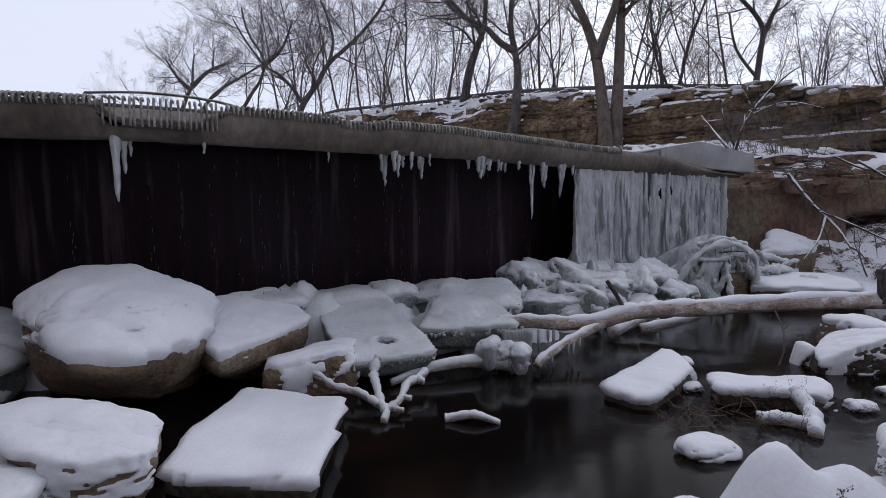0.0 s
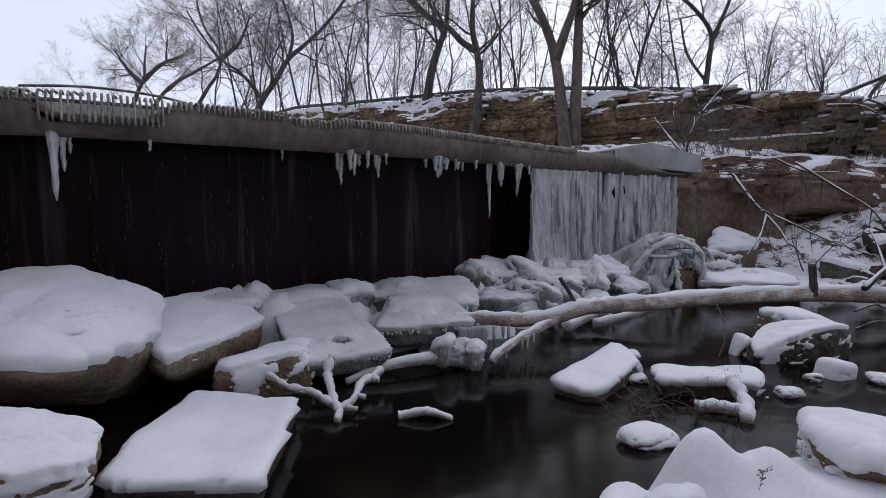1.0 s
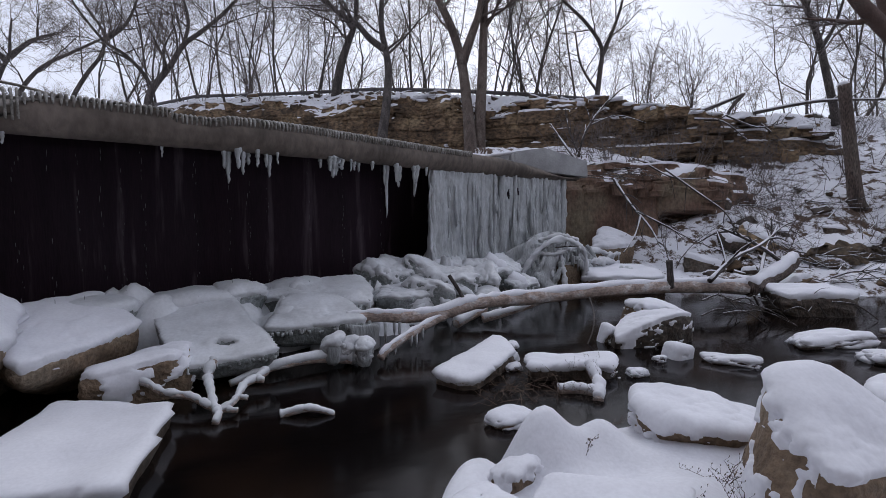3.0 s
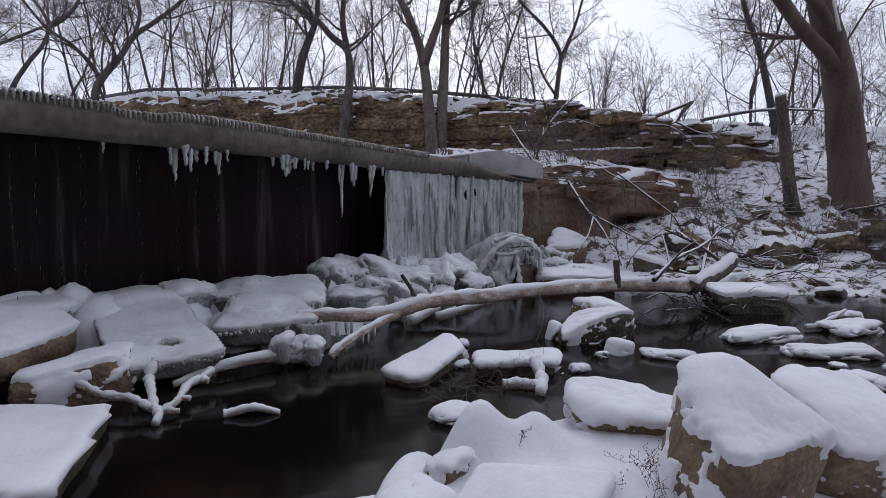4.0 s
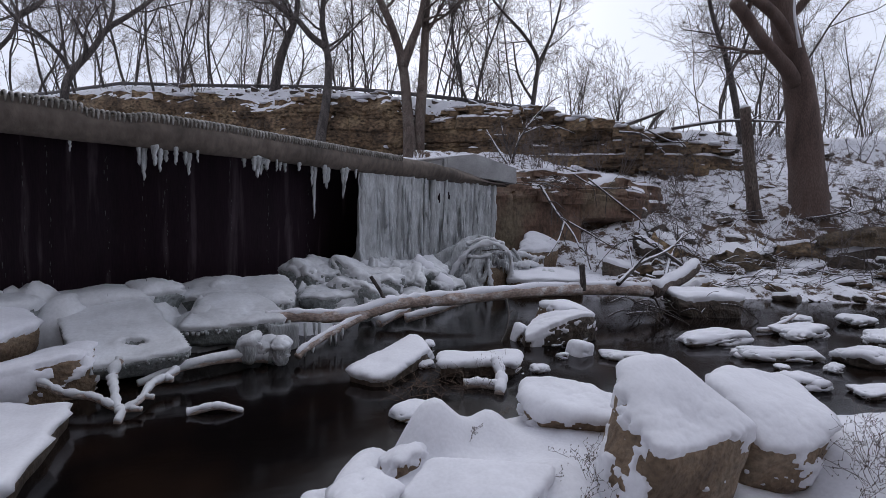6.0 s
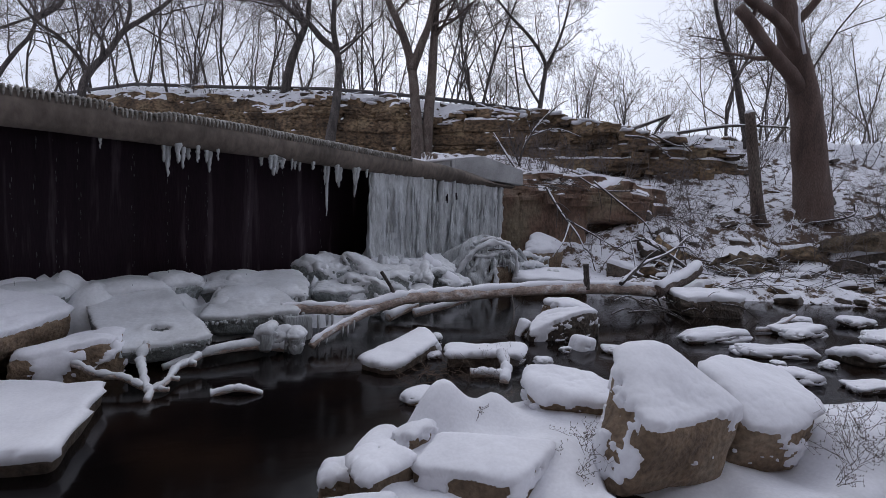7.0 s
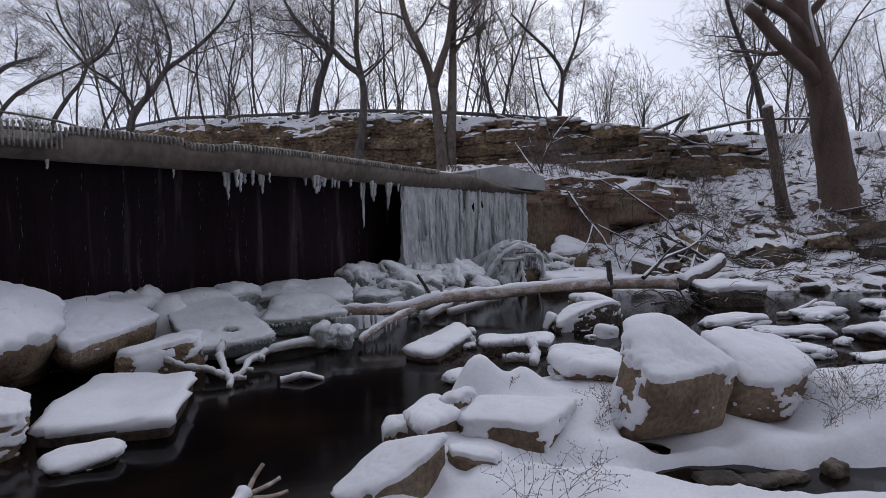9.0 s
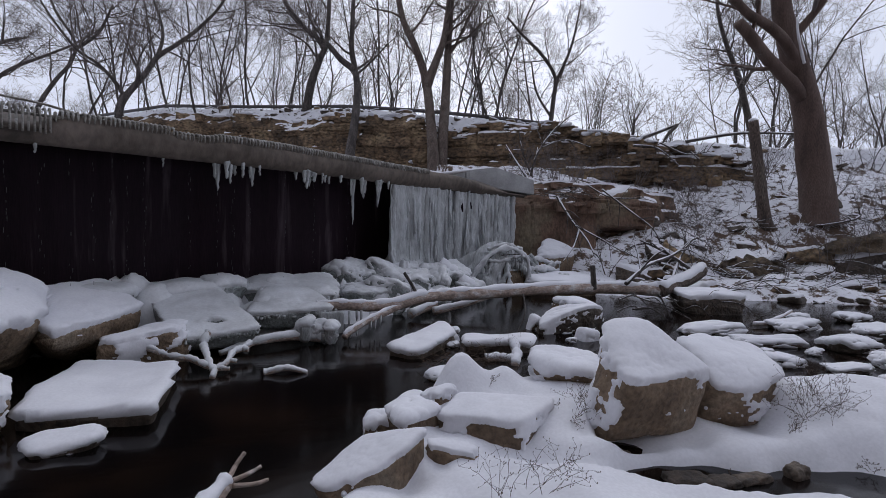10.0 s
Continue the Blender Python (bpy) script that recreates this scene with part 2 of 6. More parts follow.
def hull_planes(corners):
    """Outer planes (normal, distance from the middle) of the block that the corners span."""
    mid = sum(corners, Vector()) / len(corners)
    planes = []
    for a, b, c in itertools.combinations([p - mid for p in corners], 3):
        m = (b - a).cross(c - a)
        if m.length < 1e-6:
            continue
        m.normalize()
        if m.dot(a) < 0:
            m = -m
        h = m.dot(a)
        if all(m.dot(p - mid) <= h + 1e-4 for p in corners) and not any(m.dot(q) > 0.9995 for q, _ in planes):
            planes.append((m, max(h, 0.02)))
    return mid, planes


def faceted(corners, sharp, rough, seed, n, chips=5):
    """A weathered block spanned by corners: flat faces, worn edges, a few corners chipped off."""
    corners = [Vector(p) for p in corners]
    mid, planes = hull_planes(corners)
    rng = random.Random(seed * 17 + 3)
    for _ in range(chips):
        m = Vector((rng.gauss(0, 1), rng.gauss(0, 1), rng.gauss(0, 0.7))).normalized()
        planes.append((m, max((p - mid).dot(m) for p in corners) * rng.uniform(0.74, 0.9)))
    size = [max(abs(p[i] - mid[i]) for p in corners) for i in range(3)]
    ns = np.array([m[:] for m, _ in planes])
    hs = np.array([h for _, h in planes])
    verts, faces = CUBE[n]
    out = []
    for p in verts:
        q = p.normalized().lerp(p, 0.6)
        d = Vector((q.x * size[0], q.y * size[1], q.z * size[2]))
        k = float((np.clip(ns @ np.array(d[:]) / hs, 0, None) ** sharp).sum() ** (-1.0 / sharp))
        v = d * k
        e = v.normalized()
        v += e * rough * (nz(v, 1.7, seed) + 0.6 * nz(v, 4.5, seed + 5) + 0.35 * nz(v, 11.0, seed + 9) + 0.2 * nz(v, 25.0, seed + 1))
        out.append(v)
    return out, faces, mid


def quad_corners(quad, bottom, under, seed):
    """The corners of a block under a four-cornered top, its foot drawn in by under."""
    top = [Vector(p) for p in quad]
    mid = sum(top, Vector()) / 4
    rng = random.Random(seed)
    foot = []
    for p in top:
        k = 1 - under * rng.uniform(0.6, 1.5)
        foot.append(Vector((mid.x + (p.x - mid.x) * k, mid.y + (p.y - mid.y) * k, bottom)))
    return top + foot


def normals_of(verts, faces):
    ns = [Vector() for _ in verts]
    for f in faces:
        c = (verts[f[2]] - verts[f[0]]).cross(verts[f[3]] - verts[f[1]])
        for i in f:
            ns[i] += c
    return [v.normalized() for v in ns]


def snow_shell(verts, faces, turn, thick, seed, line=0.55, drape=0.0, patch=0.0):
    """Snow lying on the upward faces of a stone: full on top, crumbling at its ragged rim, with loose patches clinging to the sides."""
    ns = normals_of(verts, faces)
    out, keep = [], []
    for v, m in zip(verts, ns):
        w = turn @ m
        p = turn @ v
        edge = line + 0.12 * nz(p, 2.2, seed) + 0.16 * nz(p, 7.0, seed + 3) + 0.14 * nz(p, 17.0, seed + 4) - drape
        s = smooth01(edge - 0.06, edge + 0.10, w.z)
        lift = thick * (0.78 + 0.5 * nz(p, 1.8, seed + 6) + 0.2 * nz(p, 4.0, seed + 7)) * s - 0.025 * (1 - s)
        if patch and s < 0.5 and w.z > -0.25:
            c = smooth01(0.42 - patch * 0.5, 0.5 - patch * 0.5, nz(p, 3.0, seed + 31) + 0.55 * nz(p, 9.0, seed + 32) + 0.3 * nz(p, 22.0, seed + 33) + 0.12 * w.z)
            if c > s:
                s, lift = c, 0.020 * c - 0.025 * (1 - c)
        keep.append(s)
        out.append(p + (w * 0.75 + Vector((0, 0, 0.25))) * lift)
    fs = [f for f in faces if max(keep[i] for i in f) > 0.02]
    used = sorted({i for f in fs for i in f})
    remap = {i: k for k, i in enumerate(used)}
    return [out[i] for i in used], [tuple(remap[i] for i in f) for f in fs]


def add_snow(verts, faces, mat, top):
    """The snow of one stone: its cap, and each loose patch on its sides."""
    owner = list(range(len(verts)))

    def find(i):
        while owner[i] != i:
            owner[i] = owner[owner[i]]
            i = owner[i]
        return i
    for f in faces:
        for i in f[1:]:
            owner[find(i)] = find(f[0])
    groups, cap = {}, None
    for f in faces:
        groups.setdefault(find(f[0]), []).append(f)
    for k, fs in enumerate(sorted(groups.values(), key=len, reverse=True)):
        if k and len(fs) < 4 or k > 14:
            break
        used = sorted({i for f in fs for i in f})
        remap = {i: j for j, i in enumerate(used)}
        me = mesh_from("snow_cap", [verts[i] for i in used], [tuple(remap[i] for i in f) for f in fs], mat)
        ob = part_mesh("snow_patch" if k else "snow_cap", me, top, "" if k else "rounded cap of snow")
        cap = cap or ob
    return cap


def boulder(name, label, at, half, turn=(0, 0, 0), boxy=0.55, rough=0.16, snow=0.12, seed=1, n=18, mat=None, snow_mat=None,
            line=0.5, skew=(0, 0), category="boulder", group="boulders in the river", fringe=0, drape=0.0, under=0.12, warp=0.2,
            quad=None, bottom=-0.12, corners=None, patch=0.0, sharp=None, chips=5, hole=None):
    """A stone with its own cap of snow, and icicles along its lower rim where fringe is set."""
    if quad or corners:
        v, f, mid = faceted(corners or quad_corners(quad, bottom, under, seed), sharp or 5 + 16 * boxy, rough, seed, n, chips)
        at, rot = tuple(mid), Matrix.Identity(3)
    else:
        rot = Euler([radians(a) for a in turn]).to_matrix()
        v, f = stone_shape(half, boxy, rough, seed, n, skew, warp, under)
    if hole:
        for p in v:
            q = math.hypot((p.x + at[0] - hole[0]) / 1.5, p.y + at[1] - hole[1])
            if p.z > 0:
                p.z -= 0.12 * smooth01(hole[2] * 1.3, hole[2] * 0.5, q) - 0.01 * math.exp(-((q - hole[2] * 1.7) / 0.03) ** 2)
    top = thing(name, label, category, at, group)
    part_mesh("stone", mesh_from("stone", [rot @ p for p in v], f, mat or STONE), top)
    cap = None
    if snow:
        sv, sf = snow_shell(v, f, rot, snow, seed + 20, line, drape, patch)
        cap = add_snow(sv, sf, snow_mat or SNOW, top)
    rng = random.Random(seed)
    for k in range(fringe):
        a = -math.pi * (0.05 + 0.9 * rng.random())
        px, py = math.cos(a) * half[0] * 0.93, math.sin(a) * half[1] * 0.93
        p = rot @ Vector((px, py, half[2] * (0.05 + 0.2 * rng.random())))
        ln = 0.05 + 0.11 * rng.random()
        if quad:
            c = [Vector(s) - Vector(at) for s in quad]
            g = rng.random()
            p = c[0].lerp(c[1], g) if rng.random() < 0.7 else c[1].lerp(c[2], g * 0.6)
            p = Vector((p.x * 0.95, p.y * 0.95, p.z - 0.05 - 0.05 * rng.random()))
            ln = min(ln, p.z)
        t = Tubes()
        t.add([p + Vector((0, 0, 0.05)), p - Vector((0, 0, ln * 0.5)), p - Vector((0, 0, ln))], [0.02, 0.014, 0.003], 5)
        part_mesh("icicle", t.mesh("icicle", ICE), cap or top)
    return top


# ---------------------------------------------------------------- the lie of the land
LIP_X = [-16, -8, -3.0, -2.2, -1.45, -0.45, 0.7, 2.0, 2.9, 4.0, 6.0, 7.0]
LIP_Y = [5.0, 5.6, 6.33, 6.5, 6.85, 7.45, 8.05, 9.1, 9.85, 10.6, 11.95, 12.3]
CLIFF_X = [-60, -25, -11, -5.5, -0.3, 3.7, 7.0, 10.3, 12.5, 15.0, 17.5, 22, 60]
CLIFF_Y = [70, 45, 35, 29, 25.7, 23.0, 21.3, 18.6, 16.5, 14.6, 13.2, 10.5, -8]
CLIFF_TOP = [7.3, 7.3, 7.3, 7.25, 7.0, 6.85, 6.6, 6.0, 5.4, 4.95, 4.7, 4.6, 4.6]
EDGE_X = [-9, -1, 1.6, 3.9, 6.2, 7.6, 8.9, 10.8, 12.0, 13.0, 13.8, 14.6, 15.3, 16.0, 18, 23]
EDGE_Z = [6.6, 6.25, 5.9, 6.0, 6.0, 5.35, 5.55, 5.45, 5.0, 4.65, 4.5, 4.38, 4.1, 3.8, 3.7, 3.7]
WALL_X = [5.8, 8.4, 10.3, 11.6, 12.6]
WALL_Y = [13.2, 12.6, 12.05, 12.6, 13.6]
SHORE_X = [6.3, 8.9, 10.85, 12.8, 20, 60]
SHORE_Y = [10.6, 9.2, 8.6, 7.6, 4.0, -16]
LAND = [(0.35, 2.9), (1.0, 3.45), (1.4, 3.95), (1.8, 4.6), (2.3, 5.0), (3.2, 5.0), (4.0, 4.9), (4.9, 4.5), (5.6, 4.0),
        (7.0, 3.5), (9, 2.0), (12, -2), (40, -40), (-40, -40), (-8, -2), (-3, 1.2)]

# outline of unseen high ground, added to keep sky light off the left side
SHADE_BLUFF = [(-4.7, 5.0), (-3.6, 2.2), (-2.4, -1.2), (4.5, -6.0), (40, -22), (200, -200), (-200, -200), (-200, 5.0)]


def inside_distance(x, y, poly):
    """Signed distance into a polygon, for arrays of points."""
    d = np.full(x.shape, 1e9)
    inside = np.zeros(x.shape, bool)
    for (ax, ay), (bx, by) in zip(poly, poly[1:] + poly[:1]):
        ex, ey = bx - ax, by - ay
        t = np.clip(((x - ax) * ex + (y - ay) * ey) / (ex * ex + ey * ey), 0, 1)
        d = np.minimum(d, np.hypot(x - ax - t * ex, y - ay - t * ey))
        cross = ((ay > y) != (by > y)) & (x < ex * (y - ay) / (ey if ey else 1e-9) + ax)
        inside ^= cross
    return np.where(inside, d, -d)


def sstep(a, b, x):
    t = np.clip((x - a) / (b - a), 0, 1)
    return t * t * (3 - 2 * t)


def height(x, y):
    """Ground height for arrays of places."""
    x, y = np.asarray(x, float), np.asarray(y, float)
    lip = np.interp(x, LIP_X, LIP_Y)
    cliff = np.interp(x, CLIFF_X, CLIFF_Y)
    top = np.interp(x, CLIFF_X, CLIFF_TOP)
    z = np.full(x.shape, -0.45)
    up = 2.15 * sstep(3.9, 4.3, y - lip) + (1.1 * sstep(-5.0, -0.8, y - cliff))
    z = np.where(x < 6.4, np.maximum(z, -0.45 + up + 0.45 * (up > 0.5)), z)
    d = (y - np.interp(x, SHORE_X, SHORE_Y)) * 0.88
    bank = np.interp(d, [-1.2, 0, 0.25, 1, 2.5, 3.0, 4.0, 6.0, 8.0, 12], [-0.5, 0.0, 0.1, 0.25, 0.5, 0.75, 1.75, 2.7, 3.2, 3.4]) + 0.32 * np.exp(-((x - 15.9) ** 2 + (y - 10.9) ** 2) / 1.6)
    low = np.interp(x, [6.0, 8.4, 10.3], [13.4, 12.75, 12.2])
    ledge = np.where(y > low + 0.25, 2.4 + np.clip((y - low) * 0.23, 0, 1.25), bank)
    k = sstep(10.2, 11.6, x)
    right = np.where(x < 10.2, ledge, ledge * (1 - k) + bank * k)
    z = np.where(x >= 6.4, np.maximum(z, right), z)
    foot = np.interp(x, [7.2, 8.4, 9.2, 10, 11, 12.6], [0.2, 1.0, 1.1, 1.38, 1.75, 2.2])
    away = np.interp(x, WALL_X, WALL_Y) - y
    z = np.where((x > 7.2) & (x < 12.6) & (away > -0.3) & (away < 3.5), np.maximum(z, foot - np.clip(away, 0, 4) * (0.42 + 0.1 * away)), z)
    behind = y - cliff
    edge = np.interp(x, EDGE_X, EDGE_Z)
    up_to = edge - 0.1 + (top - edge + 0.1) * sstep(-0.2, 2.1, behind) + np.clip((behind - 2) * 0.012, 0, 2.0)
    wide = np.interp(x, [13.5, 17.5], [0.05, 3.5])
    f = sstep(0.15 - wide, 0.2 + wide * 0.6, behind)
    z = np.where(y > 6, z * (1 - f) + np.maximum(z, up_to) * f, z)
    land = inside_distance(x, y, LAND)
    near = -0.45 + 0.55 * sstep(-0.25, 0.35, land) + 0.03 * sstep(0.3, 2.0, land)
    for bx, by, r, h in ((2.27, 4.42, 0.22, 0.30), (2.1, 4.34, 0.2, 0.18), (2.68, 4.5, 0.2, 0.18), (2.5, 4.42, 0.2, 0.10), (2.35, 4.2, 0.28, 0.08), (2.75, 4.3, 0.25, 0.05), (3.0, 4.3, 0.3, 0.05), (3.15, 4.1, 0.3, 0.04), (3.72, 4.28, 0.2, 0.16), (3.5, 4.1, 0.2, 0.06), (3.35, 4.4, 0.32, 0.1), (5.3, 3.25, 1.0, 0.26), (1.95, 4.05, 0.25, 0.08),
                         (1.95, 3.6, 0.3, 0.04), (1.66, 3.8, 0.25, 0.08), (2.75, 3.85, 0.3, 0.12), (2.85, 3.5, 0.25, 0.06), (4.75, 3.45, 0.4, 0.10), (2.3, 2.7, 0.5, 0.05), (3.3, 4.0, 0.4, 0.03)):
        near = near + h * np.exp(-((x - bx) ** 2 + (y - by) ** 2) / (r * r * 0.6)) * (land > -0.3)
    for bx, by, r, h in ((3.3, 3.42, 0.25, 0.09), (4.15, 3.40, 0.25, 0.09), (2.38, 3.42, 0.14, 0.07), (1.55, 3.34, 0.16, 0.07), (1.78, 3.46, 0.1, 0.05), (3.05, 3.5, 0.17, 0.26), (2.8, 3.5, 0.12, 0.06), (3.55, 3.3, 0.14, 0.06)):
        near = near - h * np.exp(-((x - bx) ** 2 + (y - by) ** 2) / (r * r * 0.6))
    along, across = (x - 3.62) * 0.93 - (y - 2.87) * 0.37, (x - 3.62) * 0.37 + (y - 2.87) * 0.93
    pool = np.hypot((along - 0.15) / 1.1, across / (0.2 + 0.09 * np.clip(along, -1, 1)))
    near -= 0.26 * (1 - sstep(0.35, 1.75, pool + 0.14 * np.sin(along * 5.3 + 0.6) + 0.06 * np.sin(along * 13 + 1)))
    z = np.where(land > -0.4, np.maximum(np.where(y < 5.5, near, z), np.where(y < 5.5, -0.45, z)), z)
    # raise the added high ground out of view, which shades the left rocks
    shade_bluff = inside_distance(x, y, SHADE_BLUFF)
    z = np.where(shade_bluff > 0, z + 17.0 * sstep(0.0, 3.5, shade_bluff), z)
    return z


def ground_at(x, y):
    return float(height(np.array([x]), np.array([y]))[0])


def axis(stops, far):
    """Grid lines: fine between the given stops (start, step), growing outwards from both ends."""
    mid = []
    for (a, step), (b, _) in zip(stops, stops[1:]):
        mid += list(np.arange(a, b - 1e-6, step))
    grow = [stops[0][1] * 1.5]
    while sum(grow) < far:
        grow.append(grow[-1] * 1.5)
    out = np.cumsum(grow)
    return np.array(list(mid[0] - out[::-1]) + mid + list(mid[-1] + out))


def build_ground():
    xs, ys = axis([(-9, 0.2), (0.4, 0.05), (6.2, 0.15), (21, 0.2)], 900), axis([(-8, 0.4), (0, 0.2), (2.2, 0.05), (5.2, 0.15), (24, 0.2), (36, 0.2)], 900)
    gx, gy = np.meshgrid(xs, ys)
    gz = height(gx, gy)
    ny, nx = gx.shape
    bare = np.full(gx.shape, -0.25)
    d = gy - np.interp(gx, SHORE_X, SHORE_Y)
    bank = (gx > 6.4) & (d > -0.3) & (gy > 5.5)
    bare[bank] = 0.165
    steep = np.hypot(*np.gradient(gz, ys, xs))
    bare[bank] += np.clip(steep[bank] - 0.6, 0, 1) * 0.12
    # the added high ground out of view is kept bare and dark, bouncing little light
    bare[(gz > 0.6) & (gy < 5.5) & (gx < 20)] = 0.3
    bare[(gz > 3.9) & (gy > 6)] = 0.11
    bare[(gz > 3.9) & (gy > 6) & (np.hypot(gx, gy) > 45)] = 0.12
    verts = []
    for j in range(ny):
        for i in range(nx):
            x, y, z = gx[j, i], gy[j, i], gz[j, i]
            if abs(x) < 30 and abs(y) < 40:
                p = (x, y, 0)
                amp = 0.13 if bank[j, i] else (0.045 if y < 5.5 else 0.035)
                z += amp * (nz(p, 1.1, 1) + 0.6 * nz(p, 2.9, 2) + 0.4 * nz(p, 6.0, 4) + 0.2 * nz(p, 11.0, 5))
            verts.append((x, y, z))
    faces = [(j * nx + i, j * nx + i + 1, (j + 1) * nx + i + 1, (j + 1) * nx + i) for j in range(ny - 1) for i in range(nx - 1)]
    me = mesh_from("ground", verts, faces, GROUND)
    a = me.attributes.new("bare", "FLOAT", "POINT")
    a.data.foreach_set("value", bare.ravel().astype(np.float32))
    ob = new("ground", me)
    tagged(ob, "snow-covered river banks with leaf litter showing through", "ground", kind="structure")


build_ground()

wv = [(-120, -4, 0), (60, -4, 0), (60, 14, 0), (-120, 14, 0)]
tagged(new("water", mesh_from("water", wv, [(0, 1, 2, 3)], WATER)), "still black river water between the rocks", "water", kind="structure")


# ---------------------------------------------------------------- the dam
def lip_point(x):
    return Vector((x, float(np.interp(x, LIP_X, LIP_Y)), 0))


def lip_frame(x):
    a, b = lip_point(x - 0.5), lip_point(x + 0.5)
    d = (b - a).normalized()
    p = (lip_point(x - 0.3) + lip_point(x) + lip_point(x + 0.3)) / 3
    return p, d, Vector((d.y, -d.x, 0))


dam = thing("dam", "low concrete dam with a ribbed overhanging lip and shade-black undercut face", "dam", kind="structure")


def notch(x):
    return smooth01(-2.35, -2.15, x) * (1 - smooth01(-1.55, -1.35, x)) + 0.3 * smooth01(-0.45, -0.42, x) * (1 - smooth01(-0.1, 0.1, x))


def build_lip():
    prof = [(-0.07, 2.2), (-0.02, 2.225), (0.035, 2.28), (0.065, 2.36), (0.07, 2.44), (0.03, 2.52), (-0.06, 2.55), (-0.5, 2.57), (-3.4, 2.6), (-3.4, 2.5), (-0.34, 2.47),
            (-0.2, 2.34), (-0.13, 2.21)]
    verts, faces = [], []
    xs = np.arange(-15.5, 6.85, 0.12)
    n = len(prof)
    for x in xs:
        p, d, out = lip_frame(x)
        drop = notch(x) * 0.14
        proud = 0.025 * (1 - smooth01(-0.46, -0.43, x))
        for u, z in prof:
            if z > 2.3 and u > -0.4:
                z = 2.21 + (z - 2.21) * (1 - 0.86 * smooth01(4.2, 6.9, x))
            zz = z - (drop if z > 2.4 and u > -0.4 else 0) + 0.008 * nz((x, u, z), 2.5, 3)
            verts.append(p + out * (u + proud + 0.006 * nz((x, 0, z), 5, 2)) + Vector((0, 0, zz)))
    for i in range(len(xs) - 1):
        for k in range(n):
            a, b = i * n + k, i * n + (k + 1) % n
            faces.append((a, b, b + n, a + n))
    faces.append(tuple(range(n)))
    faces.append(tuple(reversed(range((len(xs) - 1) * n, len(xs) * n))))
    lip_part = part_mesh("lip", mesh_from("lip", verts, faces, LIP), dam, "brown-grey rounded concrete lip")
    # the undercut face, well back; its near-black colour deepens the shade there
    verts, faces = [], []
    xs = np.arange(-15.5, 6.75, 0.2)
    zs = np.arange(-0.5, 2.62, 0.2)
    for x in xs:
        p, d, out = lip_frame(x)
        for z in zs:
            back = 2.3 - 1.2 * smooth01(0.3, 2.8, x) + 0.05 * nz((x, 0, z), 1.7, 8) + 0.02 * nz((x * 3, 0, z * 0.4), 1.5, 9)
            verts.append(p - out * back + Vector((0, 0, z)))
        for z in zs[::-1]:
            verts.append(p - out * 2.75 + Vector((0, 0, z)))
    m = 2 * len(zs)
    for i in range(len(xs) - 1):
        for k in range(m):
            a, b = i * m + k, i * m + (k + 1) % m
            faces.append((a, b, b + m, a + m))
    part_mesh("back_wall", mesh_from("back_wall", verts, faces, SHADED_WET_WALL), dam, "wet undercut face coloured near black for its deep shade")
    return lip_part


lip_ob = build_lip()


def build_ribs():
    t = Tubes()
    t.add(spline([(0.055, 0, -0.06), (0.072, 0, -0.02), (0.06, 0, 0.022), (0.01, 0, 0.036), (-0.06, 0, 0.032), (-0.13, 0, 0.02)], 9),
          [0.005, 0.009, 0.012, 0.014, 0.015, 0.015, 0.015, 0.014, 0.013, 0.010], 6)
    me = t.mesh("rib", RIB)
    t = Tubes()
    t.add(spline([(0.075, 0, -0.22), (0.085, 0, -0.12), (0.07, 0, 0.0), (0.03, 0, 0.036), (-0.06, 0, 0.03)], 8), [0.011] * 9, 6)
    tall = t.mesh("rib_tall", RIB)
    rng = random.Random(4)
    s, x = 0.0, -3.9
    while x < 3.6:
        p, d, out = lip_frame(x)
        free = notch(x) > 0.3
        ob = new("rib", tall if free else me)
        ob.parent = lip_ob
        ob.matrix_basis = Matrix.Translation(p + out * (0.025 if x < -0.44 else 0) + Vector((0, 0, 2.53 - (0 if free else 0.14 * notch(x)) + 0.006 * (rng.random() - 0.5)))) @ pose(
            0, 0, 0, 0, rng.uniform(-4, 4), math.degrees(math.atan2(out.y, out.x)) + rng.uniform(-6, 6))
        x += 0.046 * d.x * rng.uniform(0.93, 1.07)
    t = Tubes()
    t.add([lip_frame(x)[0] + lip_frame(x)[2] * 0.06 + Vector((0, 0, 2.49 if x < -0.4 else 2.47)) for x in np.arange(-2.5, -1.2, 0.1)], [0.016] * 13, 6)
    t.add([lip_frame(x)[0] + lip_frame(x)[2] * 0.05 + Vector((0, 0, 2.36)) for x in np.arange(-2.5, -1.2, 0.1)], [0.012] * 13, 6)
    part_mesh("top_bar", t.mesh("top_bar", RIB), dam, "frosted bars across the gap")
    t = Tubes()
    t.add(spline([lip_point(-2.95) + Vector((0, 0.9, 2.78)), lip_point(-2.3) + Vector((0, 0.7, 2.76)), lip_point(-1.6) + Vector((0, 0.3, 2.66)),
                  lip_point(-1.2) + Vector((0, 0.1, 2.55))], 10), [0.014] * 11, 5)
    part_mesh("pole", t.mesh("pole", RIB), dam, "thin frosted pole")


build_ribs()


